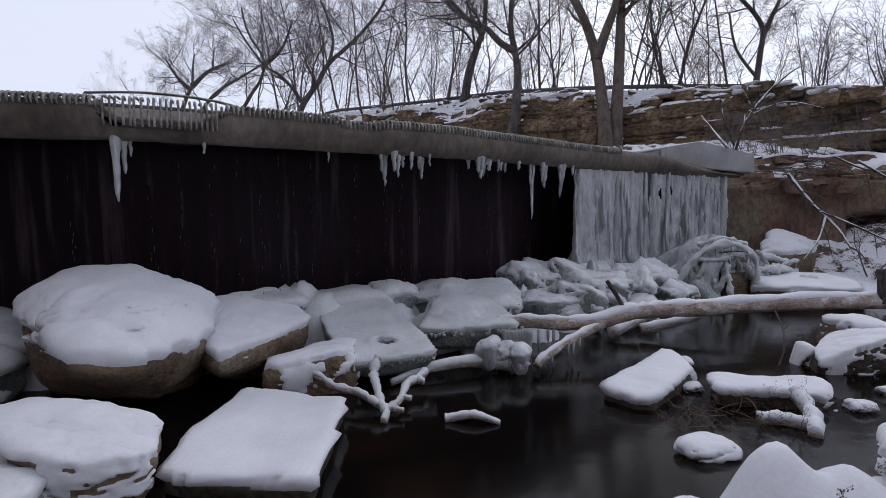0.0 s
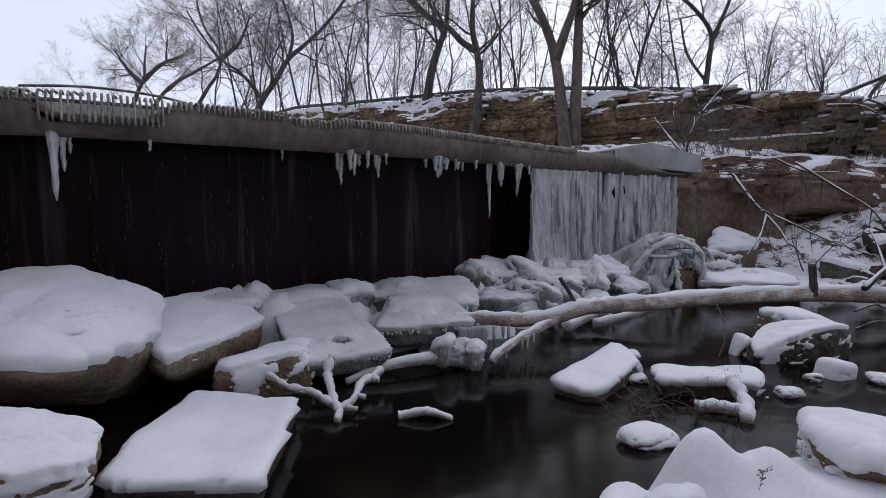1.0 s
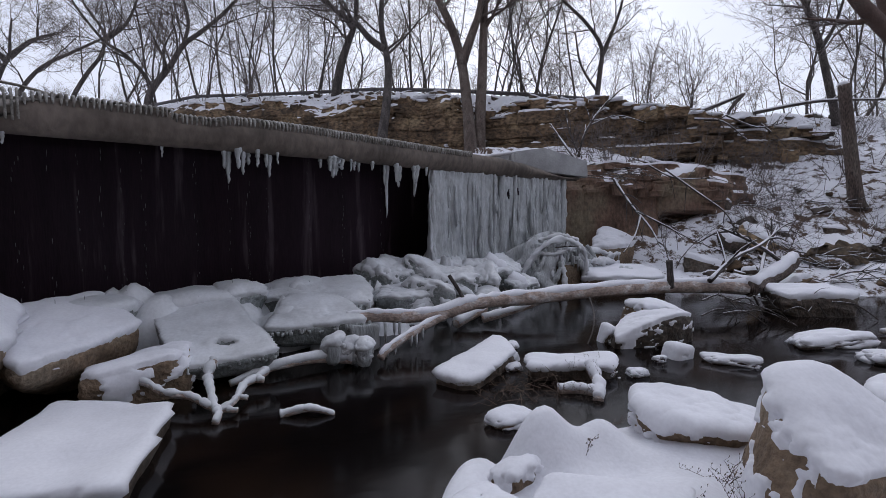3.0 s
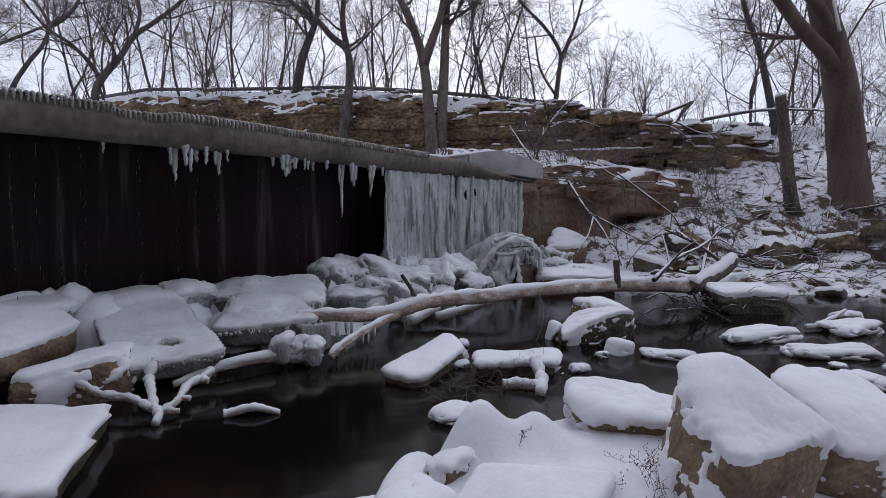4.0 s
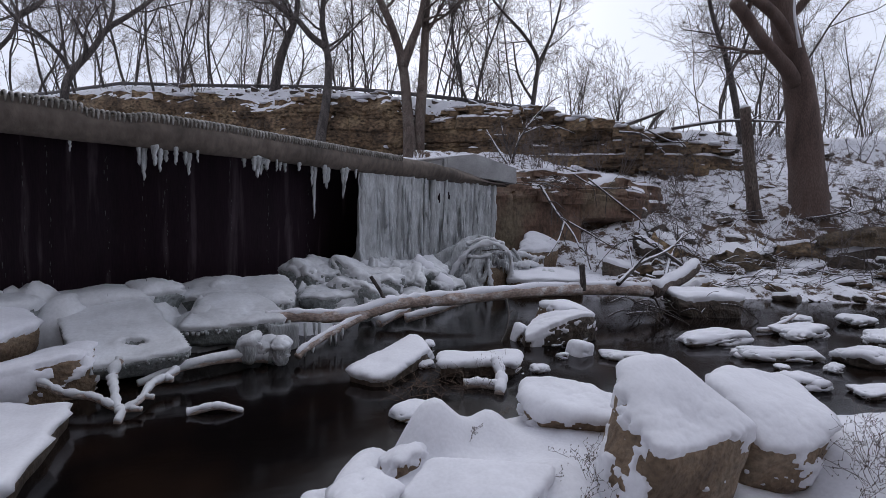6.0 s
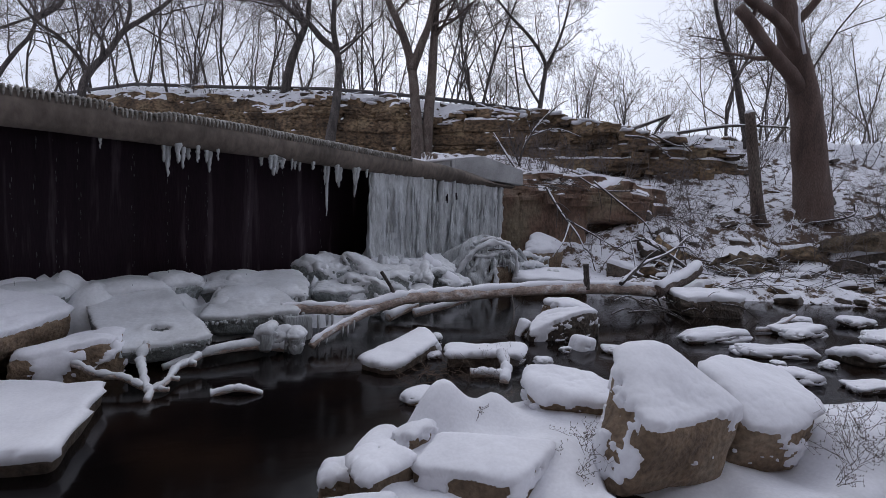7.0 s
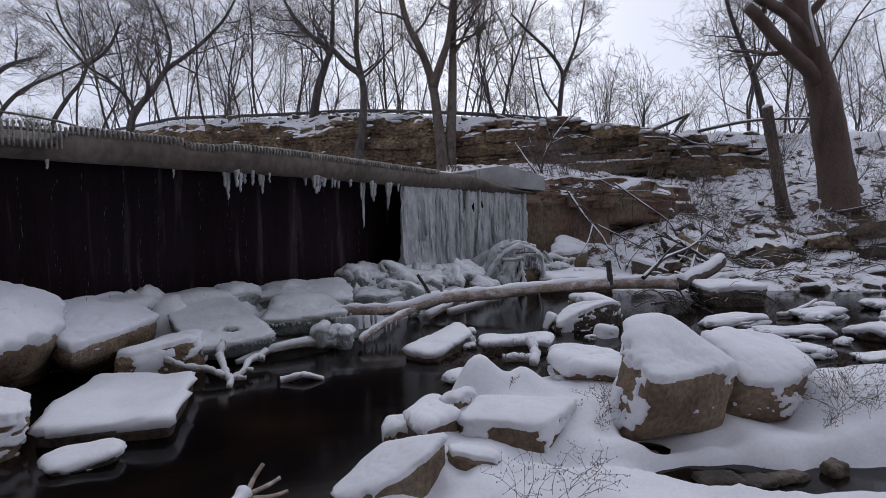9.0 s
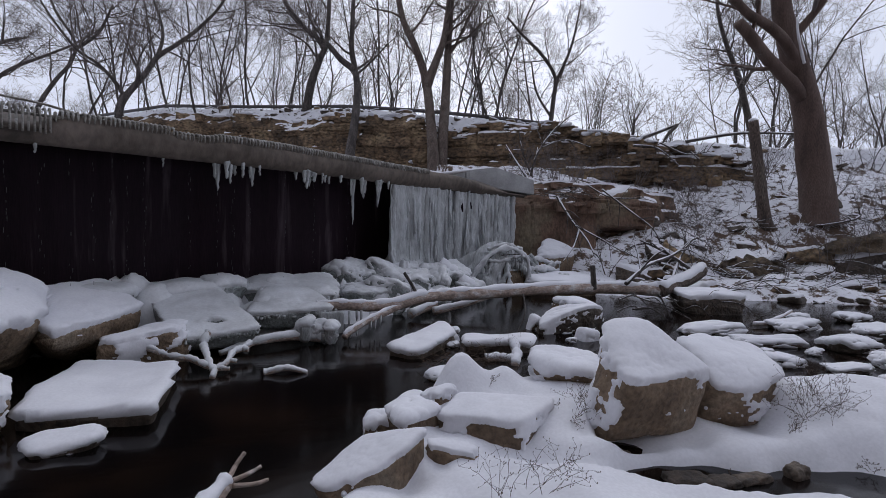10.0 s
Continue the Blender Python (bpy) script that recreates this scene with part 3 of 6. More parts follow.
def prism(corners, thick, mat, name, parent, label=""):
    """A flat plate through corners, thickened along its normal, with softened edges."""
    bm = bmesh.new()
    vs = [bm.verts.new(c) for c in corners]
    f = bm.faces.new(vs)
    f.normal_update()
    r = bmesh.ops.extrude_face_region(bm, geom=[f])
    bmesh.ops.translate(bm, verts=[v for v in r["geom"] if isinstance(v, bmesh.types.BMVert)], vec=f.normal * thick)
    bmesh.ops.bevel(bm, geom=bm.edges[:], offset=0.015, segments=2, affect="EDGES")
    bmesh.ops.recalc_face_normals(bm, faces=bm.faces[:])
    return part(name, bm, mat, parent, label, smooth=False)


prism([(5.2, 12.33, 2.42), (5.2, 12.35, 2.80), (5.9, 12.36, 2.91), (6.06, 12.36, 2.88), (6.99, 12.33, 2.64), (7.0, 12.3, 2.27)], 0.22, CONCRETE,
      "wing_wall", dam, "pale grey concrete wing wall")
prism([(5.19, 12.4, 2.42), (5.19, 12.4, 2.79), (4.6, 13.6, 2.76), (4.6, 13.6, 2.42)], 0.2, CONCRETE, "return_wall", dam, "grey concrete return of the wing wall")
t = Tubes()
t.add(spline([(4.6, 13.6, 2.79), (5.18, 12.48, 2.82), (5.9, 12.47, 2.92), (6.06, 12.47, 2.89)], 12), [0.035] * 13, 6)
t.add(spline([lip_point(x) + Vector((0, 0.12, 2.55)) for x in (2.2, 3.0, 4.0)], 10), taper(0.02, 0.035, 10, 0.4), 6)
part_mesh("snow_edge", t.mesh("snow_edge", SNOW), dam, "thin line of snow along the top")


# ---------------------------------------------------------------- ice on the dam
def icicle(x, length, r, back=0.03, seed=0, label="clear grey icicle under the dam lip"):
    rng = random.Random(seed)
    t = Tubes()
    n = 8
    pts = [(0.012 * nz((i, seed, 0), 0.8), 0.012 * nz((i, seed, 5), 0.8), 0.03 - (length + 0.03) * i / n) for i in range(n + 1)]
    radii = [r * (1.15 - 0.75 * (i / n)) * (0.7 + 0.6 * rng.random()) + 0.003 for i in range(n + 1)]
    radii[-1] *= 0.3
    t.add(pts, radii, 7)
    p, d, out = lip_frame(x)
    ob = new("icicle", t.mesh("icicle", ICE))
    ob.location = p - out * back + Vector((0, 0, 2.21))
    tagged(ob, label, "icicle", "icicles under the dam lip")


for k, (x, ln, r) in enumerate([(-2.2, 0.55, 0.045), (-2.15, 0.3, 0.03), (-2.11, 0.14, 0.02), (-1.55, 0.1, 0.02), (0.03, 0.2, 0.03), (0.08, 0.36, 0.035), (0.15, 0.2, 0.04),
                                (0.21, 0.26, 0.035), (0.28, 0.14, 0.04), (0.34, 0.17, 0.03), (0.45, 0.16, 0.03), (0.50, 0.27, 0.035), (0.55, 0.12, 0.02),
                                (-0.5, 0.12, 0.015), (1.10, 0.12, 0.03), (1.16, 0.16, 0.04), (1.23, 0.24, 0.05), (1.30, 0.2, 0.05), (1.44, 0.14, 0.02), (1.52, 0.12, 0.03),
                                (1.62, 0.13, 0.03), (1.75, 0.1, 0.03), (1.98, 0.3, 0.025), (2.06, 0.78, 0.035), (2.14, 0.25, 0.04), (2.22, 0.32, 0.045), (2.3, 0.22, 0.03),
                                (2.46, 0.26, 0.04), (2.52, 0.46, 0.05), (2.58, 0.3, 0.04), (2.7, 0.12, 0.03)]):
    r *= 0.8
    icicle(x, ln, r, 0.03 + 0.05 * (k % 3), k)
    if r > 0.036:
        icicle(x + 0.03, ln * (0.35 + 0.3 * (k % 2)), r * 1.1, 0.06, k + 100)
        icicle(x - 0.028, ln * (0.55 - 0.3 * (k % 2)), r * 0.9, 0.02, k + 200)

curtain = thing("ice_curtain", "grey frozen curtain of fused icicles hanging from dam lip to rocks", "ice curtain")


def build_curtain():
    xs, zs = np.arange(2.84, 6.58, 0.022), np.arange(2.24, 0.38, -0.05)
    verts, faces = [], []
    for x in xs:
        p, d, out = lip_frame(x)
        for z in zs:
            flute = (1 - abs(nz((x * 3.2, z * 0.35, 0), 1.0, 2)) * 2) * 0.07 + (1 - abs(nz((x * 8.0, z * 0.6, 1), 1.0, 3)) * 2) * 0.045
            lump = 0.035 * nz((x, z, 0), 7, 4) + 0.05 * smooth01(5.0, 5.6, x) * smooth01(1.4, 1.9, z) * nz((x, z, 2), 11, 5) + 0.10 * smooth01(0.9, 0.45, z)
            verts.append(p - out * (0.14 - flute - lump) + Vector((0, 0, z + 0.03 * nz((x, 0, z), 5))))
    m = len(zs)
    for i in range(len(xs) - 1):
        for k in range(m - 1):
            x, z = xs[i], zs[k]
            slit = nz((x * 6.5, z * 0.75, 4), 1.0, 6) > 0.52
            hole = any(((x - hx) / 0.045) ** 2 + ((z - hz) / 0.09) ** 2 < 1 for hx, hz in ((4.7, 1.86), (4.98, 1.93)))
            ragged = z < 0.55 + 0.22 * nz((x * 5, 0, 0), 1.0, 9)
            if not (slit or hole or ragged):
                a = i * m + k
                faces.append((a, a + 1, a + m + 1, a + m))
    part_mesh("ice_sheet", mesh_from("ice_sheet", verts, faces, ICE), curtain, "fluted sheet of grey ice with dark slits")
    rng = random.Random(11)
    meshes = []
    for k in range(9):
        t = Tubes()
        n = 26
        r = 0.085 + 0.05 * rng.random()
        bottom = 0.42 + 0.15 * rng.random()
        pts = [(0.02 * nz((i * 0.3, k, 0), 1), 0.02 * nz((i * 0.3, k, 7), 1), 2.24 + (bottom - 2.24) * i / n) for i in range(n + 1)]
        radii = [r * (0.75 + 0.25 * nz((i * 0.25, k, 3), 1) + 0.3 * i / n + 0.12 * nz((i, k, 2), 1.7)) for i in range(n + 1)]
        radii[-1] *= 0.5
        t.add(pts, radii, 10, squash=0.8)
        meshes.append(t.mesh("ice_column", ICE))
    x = 2.9
    while x < 6.52:
        p, d, out = lip_frame(x)
        ob = new("ice_column", rng.choice(meshes))
        ob.parent = curtain
        back = 0.05 + 0.12 * rng.random() + 0.1 * max(0, nz((x, 0, 0), 2.5, 3))
        sx = rng.uniform(0.3, 0.8)
        ob.matrix_basis = Matrix.LocRotScale(p - out * back, Euler((0, 0, rng.uniform(0, 6))), (sx, sx, 1 + rng.uniform(-0.015, 0.01)))
        x += rng.uniform(0.08, 0.3)
    for k in range(45):
        x = rng.uniform(2.95, 6.45)
        p, d, out = lip_frame(x)
        t = Tubes()
        ln, z0 = rng.uniform(0.2, 0.9), rng.uniform(1.0, 2.2)
        t.add([(0, 0, 0), (0.01, 0, -ln * 0.5), (0, 0.01, -ln)], [0.004, 0.026 + 0.012 * rng.random(), 0.004], 6)
        ob = part_mesh("icicle", t.mesh("icicle", ICE), curtain)
        ob.location = p + out * rng.uniform(-0.02, 0.07) + Vector((0, 0, z0))


build_curtain()


def drips():
    """Strings of falling drops below the lip."""
    rng = random.Random(40)
    t = Tubes()
    for k, x in enumerate([-3.2, -2.6, -2.0, -1.75, -1.3, -0.95, -0.8, -0.62, -0.25, 0.08, 0.3, 0.55, 0.9, -1.1, -1.5, 1.5, 1.9]):
        p, d, out = lip_frame(x)
        c = p - out * (0.05 + 0.25 * (k % 4) / 3)
        z = 2.15
        while z > 0.55:
            ln = rng.uniform(0.015, 0.07)
            if rng.random() < 0.55:
                q = c + Vector((rng.gauss(0, 0.012), rng.gauss(0, 0.012), z))
                r = rng.uniform(0.0015, 0.0038)
                t.add([q, q - Vector((0, 0, ln * 0.5)), q - Vector((0, 0, ln))], [r * 0.4, r, r * 0.3], 4)
            z -= ln + rng.uniform(0.0, 0.04)
    tagged(new("water_drips", t.mesh("water_drips", DROP)), "thin strings of falling water drops below the dam lip", "drips", kind="stuff")


drips()


# ---------------------------------------------------------------- cliffs
def rock_box(rng, mat):
    """A block one unit wide: a box with chipped corners and slightly uneven faces."""
    bm = bmesh.new()
    bmesh.ops.create_cube(bm, size=1.0)
    for v in bm.verts:
        v.co += Vector([rng.uniform(-0.10, 0.10) for _ in range(3)])
    bmesh.ops.bevel(bm, geom=rng.sample(bm.edges[:], 7), offset=0.07, segments=1, affect="EDGES", clamp_overlap=True)
    bmesh.ops.recalc_face_normals(bm, faces=bm.faces[:])
    me = bpy.data.meshes.new("stone_block")
    bm.to_mesh(me)
    bm.free()
    me.materials.append(mat)
    return me


def bedded_face(line_x, line_y, x0, x1, step, bottom, top, dz, seed, deep, back, shape=None, proud=0.28):
    """A natural rock face along a line: beds of uneven depth, cracks across them, crumbled ledges. Returns vertices and faces."""
    rng = random.Random(seed)
    beds, z = [], -0.5
    while z < 8:
        h = rng.choice((0.16, 0.22, 0.34, 0.5, 0.7, 0.9))
        beds.append((z, z + h, rng.uniform(-1, 1), h * rng.uniform(1.2, 3.0)))
        z += h
    xs = np.arange(x0, x1 + 1e-6, step)
    rows = int(max(top(x) - bottom(x) for x in xs) / dz) + 1
    verts, faces = [], []
    for x in xs:
        y = float(np.interp(x, line_x, line_y))
        slope = (float(np.interp(x + 0.3, line_x, line_y)) - float(np.interp(x - 0.3, line_x, line_y))) / 0.6
        out = Vector((slope, -1, 0)).normalized()
        lo, hi = bottom(x), top(x)
        for k in range(rows + 1):
            z = lo + (hi - lo) * k / rows
            warp = z + 0.14 * nz((x, 0, 0), 0.5, seed) + 0.03 * nz((x, z, 0), 2.5, seed + 1)
            i = next(n for n, b in enumerate(beds) if b[1] > warp)
            _, _, inset, wide = beds[i]
            cell = math.floor(x / wide + i * 0.37 + 0.25 * nz((x, i, 0), 1.3, seed + 2))
            block = nz((cell * 1.7, i * 2.3, 0), 1.0, seed + 3)
            gap = min((x / wide + i * 0.37) % 1, 1 - (x / wide + i * 0.37) % 1) * wide
            u = deep * (0.45 * inset + 0.6 * block + 1.6 * nz((x, z * 0.6, 0), 0.5, seed + 4) + 0.35 * nz((x, z, 0), 2.2, seed + 5) + 0.18 * nz((x, z, 0), 6.0, seed + 6))
            u -= 0.10 * smooth01(0.07, 0.0, gap) + 0.06 * smooth01(0.035, 0.0, min(beds[i][1] - warp, warp - beds[i][0]))
            u -= back * smooth01(hi - 0.5, hi + 0.05, z) * (0.6 + 0.5 * nz((x, 0, 0), 0.9, seed + 7))
            if shape:
                u += shape(x, z)
            verts.append(Vector((x, y, z)) + out * (u + proud))
        verts.append(Vector((x, y, hi)) - out * 1.2)
    m = rows + 2
    for i in range(len(xs) - 1):
        for k in range(m - 1):
            a = i * m + k
            faces.append((a, a + m, a + m + 1, a + 1))
    return verts, faces


def build_cliff():
    cliff = thing("cliff", "layered ochre sandstone cliff with snow lying on its ledges", "cliff", kind="structure")
    rng = random.Random(21)

    def foot(x):
        return float(np.interp(x, [-9, 7.0, 10.8, 14.6, 16, 23], [2.8, 3.3, 3.35, 3.1, 3.0, 3.2]))

    def edge(x):
        return float(np.interp(x, EDGE_X, EDGE_Z)) + 0.22 * nz((x, 0, 0), 0.8, 33) + 0.10 * nz((x, 0, 0), 2.6, 34)
    v, f = bedded_face(CLIFF_X, CLIFF_Y, -9, 16.6, 0.11, foot, edge, 0.065, 21, 0.20, 0.6, proud=0.55)
    part_mesh("rock_face", mesh_from("rock_face", v, f, STRATA, smooth=False), cliff, "bedded ochre rock")
    sv, sf = snow_shell(v, f, Matrix.Identity(3), 0.07, 28, 0.74)
    part_mesh("ledge_snow", mesh_from("ledge_snow", sv, sf, SNOW), cliff, "snow lying on the ledges")
    blocks = [rock_box(rng, STRATA) for _ in range(14)]
    for k in range(150):
        x = rng.uniform(-8, 16.0) if k % 3 else rng.uniform(5, 16)
        y = float(np.interp(x, CLIFF_X, CLIFF_Y))
        slope = (float(np.interp(x + 0.3, CLIFF_X, CLIFF_Y)) - y) / 0.3
        out = Vector((slope, -1, 0)).normalized()
        lo, hi = foot(x), edge(x)
        w, h = rng.uniform(0.25, 0.8), rng.choice((0.14, 0.2, 0.28, 0.4))
        z = hi - h * rng.uniform(0.2, 0.9) if k % 2 else rng.uniform(lo, hi - h)
        ob = new("stone_block", rng.choice(blocks))
        ob.parent = cliff
        ob.matrix_basis = Matrix.LocRotScale(Vector((x, y, z)) + out * rng.uniform(0.1, 0.32), Euler((rng.uniform(-0.06, 0.06), rng.uniform(-0.05, 0.05), math.atan(slope) + rng.uniform(-0.25, 0.25))),
                                             (w, rng.uniform(0.4, 0.8), h))
        if k % 2 or rng.random() < 0.2:
            t = stone_shape((w * rng.uniform(0.25, 0.5), 0.22, rng.uniform(0.03, 0.07)), 0.3, 0.35, 700 + k, 4, warp=0.4)
            c = Vector((x + rng.uniform(-0.1, 0.1), y, z + h * 0.5)) + out * rng.uniform(0.25, 0.55)
            part_mesh("snow_patch", mesh_from("snow_patch", [c + Matrix.Rotation(math.atan(slope), 3, "Z") @ p for p in t[0]], t[1], SNOW), cliff)


build_cliff()


def build_lower_cliff():
    low = thing("rock_wall", "brown rock wall, smooth below and broken into snowy ledges above", "rock wall", kind="structure")

    def top(x):
        return float(np.interp(x, [5.8, 7.6, 9.2, 10, 10.6, 11.5, 12.6], [2.5, 2.7, 2.68, 2.62, 2.48, 2.38, 2.3])) + 0.08 * nz((x, 0, 0), 1.6, 3)

    def shape(x, z):
        rough = smooth01(8.9, 9.6, x)
        cave = -0.55 * smooth01(9.0, 9.3, x) * smooth01(10.5, 10.1, x) * smooth01(1.55, 1.35, z + 0.06 * nz((x, 0, 0), 3.0, 2))
        ledges = -0.3 * smooth01(1.95, 2.65, z) * (1 - 0.5 * rough) + 0.22 * smooth01(1.95, 2.1, z) * nz((x, z * 2.5, 0), 1.6, 14)
        return cave + ledges + 0.12 * nz((x, z, 0), 0.8, 6)
    v, f = bedded_face(WALL_X, WALL_Y, 5.8, 12.6, 0.07, lambda x: -0.2, top, 0.06, 31, 0.13, 0.15, shape)
    for p in v:
        k = 0.85 * smooth01(2.0, 1.85, p.z) * smooth01(9.3, 8.8, p.x)
        y0 = float(np.interp(p.x, WALL_X, WALL_Y)) - 0.25 + 0.15 * nz((p.x, 0, p.z), 0.7, 8) + 0.03 * nz((p.x, 0, p.z), 4.0, 9)
        if k and p.y < y0 + 0.9:
            p.y += (y0 - p.y) * k
    part_mesh("stone", mesh_from("stone", v, f, WALL_STONE, smooth=False), low)
    sv, sf = snow_shell(v, f, Matrix.Identity(3), 0.06, 35, 0.70)
    keep = [q for q in sf if min(sv[i].z for i in q) > 1.5 and sv[q[0]].x > 7.7]
    part_mesh("ledge_snow", mesh_from("ledge_snow", sv, keep, SNOW), low, "snow lying on the ledges")
    rng = random.Random(31)
    blocks = [rock_box(rng, WALL_STONE) for _ in range(8)]
    for k in range(46):
        x = rng.uniform(7.6, 12.4)
        z = top(x) - rng.uniform(0.0, 0.75)
        ob = new("stone_block", rng.choice(blocks))
        ob.parent = low
        ob.matrix_basis = Matrix.LocRotScale((x, float(np.interp(x, WALL_X, WALL_Y)) + rng.uniform(-0.15, 0.1) + (z - 2.0) * 0.55, z),
                                             Euler((rng.uniform(-0.1, 0.1), rng.uniform(-0.12, 0.12), -0.25 + rng.uniform(-0.3, 0.3))),
                                             (rng.uniform(0.25, 0.7), rng.uniform(0.3, 0.6), rng.uniform(0.10, 0.26)))


build_lower_cliff()


# ---------------------------------------------------------------- boulders, the icy ones under the dam first
ICY = dict(snow_mat=SNOW_ICY, mat=ICE_ROCK, group="ice-glazed boulders under the dam")
boulder("boulder", "huge tan boulder under a thick smooth domed snow cap", (0, 0, 0), (0.5, 0.5, 0.2), (0, 0, 0), 0.5, 0.05, 0.12, 2, 38, line=0.28, drape=0.05, sharp=7, chips=2,
        corners=[(-1.93, 5.2, 0.62), (-1.36, 5.12, 0.52), (-1.03, 5.78, 0.55), (-1.35, 6.75, 0.72), (-2.15, 6.85, 1.16), (-2.8, 6.9, 1.06), (-3.2, 6.3, 0.76), (-1.95, 5.4, 0.36), (-1.4, 5.42, 0.3), (-1.15, 6.1, 0.28),
                 (-1.7, 7.2, -0.1), (-3.0, 7.0, -0.1), (-3.0, 6.4, -0.1), (-2.1, 6.2, -0.1), (-1.6, 6.3, -0.1)])
boulder("boulder", "tilted tan stone slab with snow lying on its sloping top", (0, 0, 0), (0.5, 0.5, 0.2), (0, 0, 0), 0.8, 0.04, 0.09, 3, 38, line=0.5, patch=0.35, sharp=15, chips=2, corners=[(-1.12, 5.85, 0.40), (-0.6, 7.0, 0.46), (-1.2, 7.6, 0.68), (-1.85, 6.6, 0.62), (-1.1, 5.97, 0.22), (-0.64, 6.98, 0.27), (-1.78, 6.6, 0.28), (-1.15, 6.75, -0.06), (-0.85, 7.15, -0.06), (-1.2, 7.5, -0.06), (-1.6, 7.0, -0.06)])
boulder("boulder", "broad tilted slab under glazed snow with a small melt hole", (0, 0, 0), (0.5, 0.5, 0.2), (0, 0, 0), 0.85, 0.025, 0.05, 5, 38, line=0.5, fringe=34, chips=2, hole=(0.14, 6.71, 0.055), quad=[(-0.15, 6.3, 0.2), (0.66, 6.5, 0.27), (-0.02, 7.85, 0.60), (-0.9, 7.85, 0.55)], bottom=0.06, **ICY)
boulder("boulder", "small tan rock dusted with snow beside larger slabs", (-0.46, 6.42, 0.06), (0.38, 0.24, 0.24), (0, -8, 15), 0.6, 0.12, 0.05, 7, 26, line=0.72, patch=0.75)
boulder("boulder", "rounded snow-topped rock with a patchy brown side", (0, 0, 0), (0.5, 0.5, 0.2), (0, 0, 0), 0.5, 0.05, 0.08, 8, 38, line=0.5, patch=0.95, sharp=9, chips=2,
        corners=[(-2.0, 5.25, 0.36), (-1.48, 5.2, 0.35), (-1.03, 5.1, 0.33), (-0.89, 4.9, 0.28), (-0.78, 4.65, 0.28), (-0.95, 4.52, 0.32), (-1.2, 4.45, 0.36), (-1.65, 4.6, 0.36), (-2.1, 4.9, 0.36),
                 (-0.9, 4.75, -0.1), (-1.05, 4.55, -0.1), (-1.6, 4.65, -0.1), (-2.05, 5.0, -0.1), (-1.9, 5.2, -0.1), (-1.1, 5.05, -0.1)])
boulder("boulder", "ice-crusted rock lump at the water", (-1.55, 4.3, 0.05), (0.32, 0.28, 0.22), (0, 0, 20), 0.4, 0.2, 0.08, 9, 12, **ICY)
boulder("boulder", "flat square stone slab under a thick even snow sheet", (0, 0, 0), (0.5, 0.5, 0.2), (0, 0, 0), 0.93, 0.025, 0.09, 12, 26, mat=STONE_DARK, line=0.4, bottom=-0.3, chips=2, quad=[(-0.92, 4.76, 0.09), (0.0, 4.64, 0.09), (-0.06, 5.80, 0.09), (-1.08, 6.08, 0.11)])
boulder("boulder", "low rock under glazed snow fringed with icicles", (0, 0, 0), (0.5, 0.5, 0.2), (0, 0, 0), 0.55, 0.04, 0.06, 14, 26, line=0.4, fringe=40, chips=3, quad=[(0.36, 7.22, 0.27), (1.56, 7.28, 0.33), (1.38, 8.0, 0.50), (0.62, 8.0, 0.52)], bottom=0.08, **ICY)
boulder("boulder", "long icy ledge rock at the foot of the dam", (0, 0, 0), (0.5, 0.5, 0.2), (0, 0, 0), 0.5, 0.06, 0.07, 15, 38, line=0.35, fringe=24, warp=0.3, quad=[(0.0, 8.2, 0.5), (1.6, 7.75, 0.45), (1.75, 8.5, 0.62), (0.3, 8.8, 0.66)], bottom=0.0, **ICY)
boulder("boulder", "knobbly lump of ice and snow", (0.08, 8.0, 0.50), (0.27, 0.22, 0.16), (0, 0, 30), 0.4, 0.25, 0.08, 16, 12, line=0.3, **ICY)
boulder("boulder", "icy rock behind the tilted slabs", (-0.45, 7.85, 0.38), (0.5, 0.28, 0.22), (0, 0, 15), 0.5, 0.15, 0.08, 17, 12, line=0.3, **ICY)
boulder("boulder", "icy rock behind the tilted slabs", (-1.2, 7.35, 0.42), (0.45, 0.28, 0.22), (0, 0, 10), 0.5, 0.15, 0.08, 18, 12, line=0.3, **ICY)
for k, (x, y, z, a) in enumerate([(-3.4, 6.1, 0.1, 0.45), (-4.3, 6.9, 0.2, 0.6)]):
    boulder("boulder", "frost-grey icy rock lump at the water", (x, y, z), (a, a * 0.8, a * 0.7), (0, 0, 30 * k), 0.35, 0.16, 0.07, 260 + k, 18, line=0.2, fringe=4, **ICY)
boulder("boulder", "grey frost-covered rock at the dam foot", (-3.5, 6.7, 0.15), (0.6, 0.5, 0.36), (0, 0, 25), 0.4, 0.2, 0.08, 19, 18, line=0.3, **ICY)
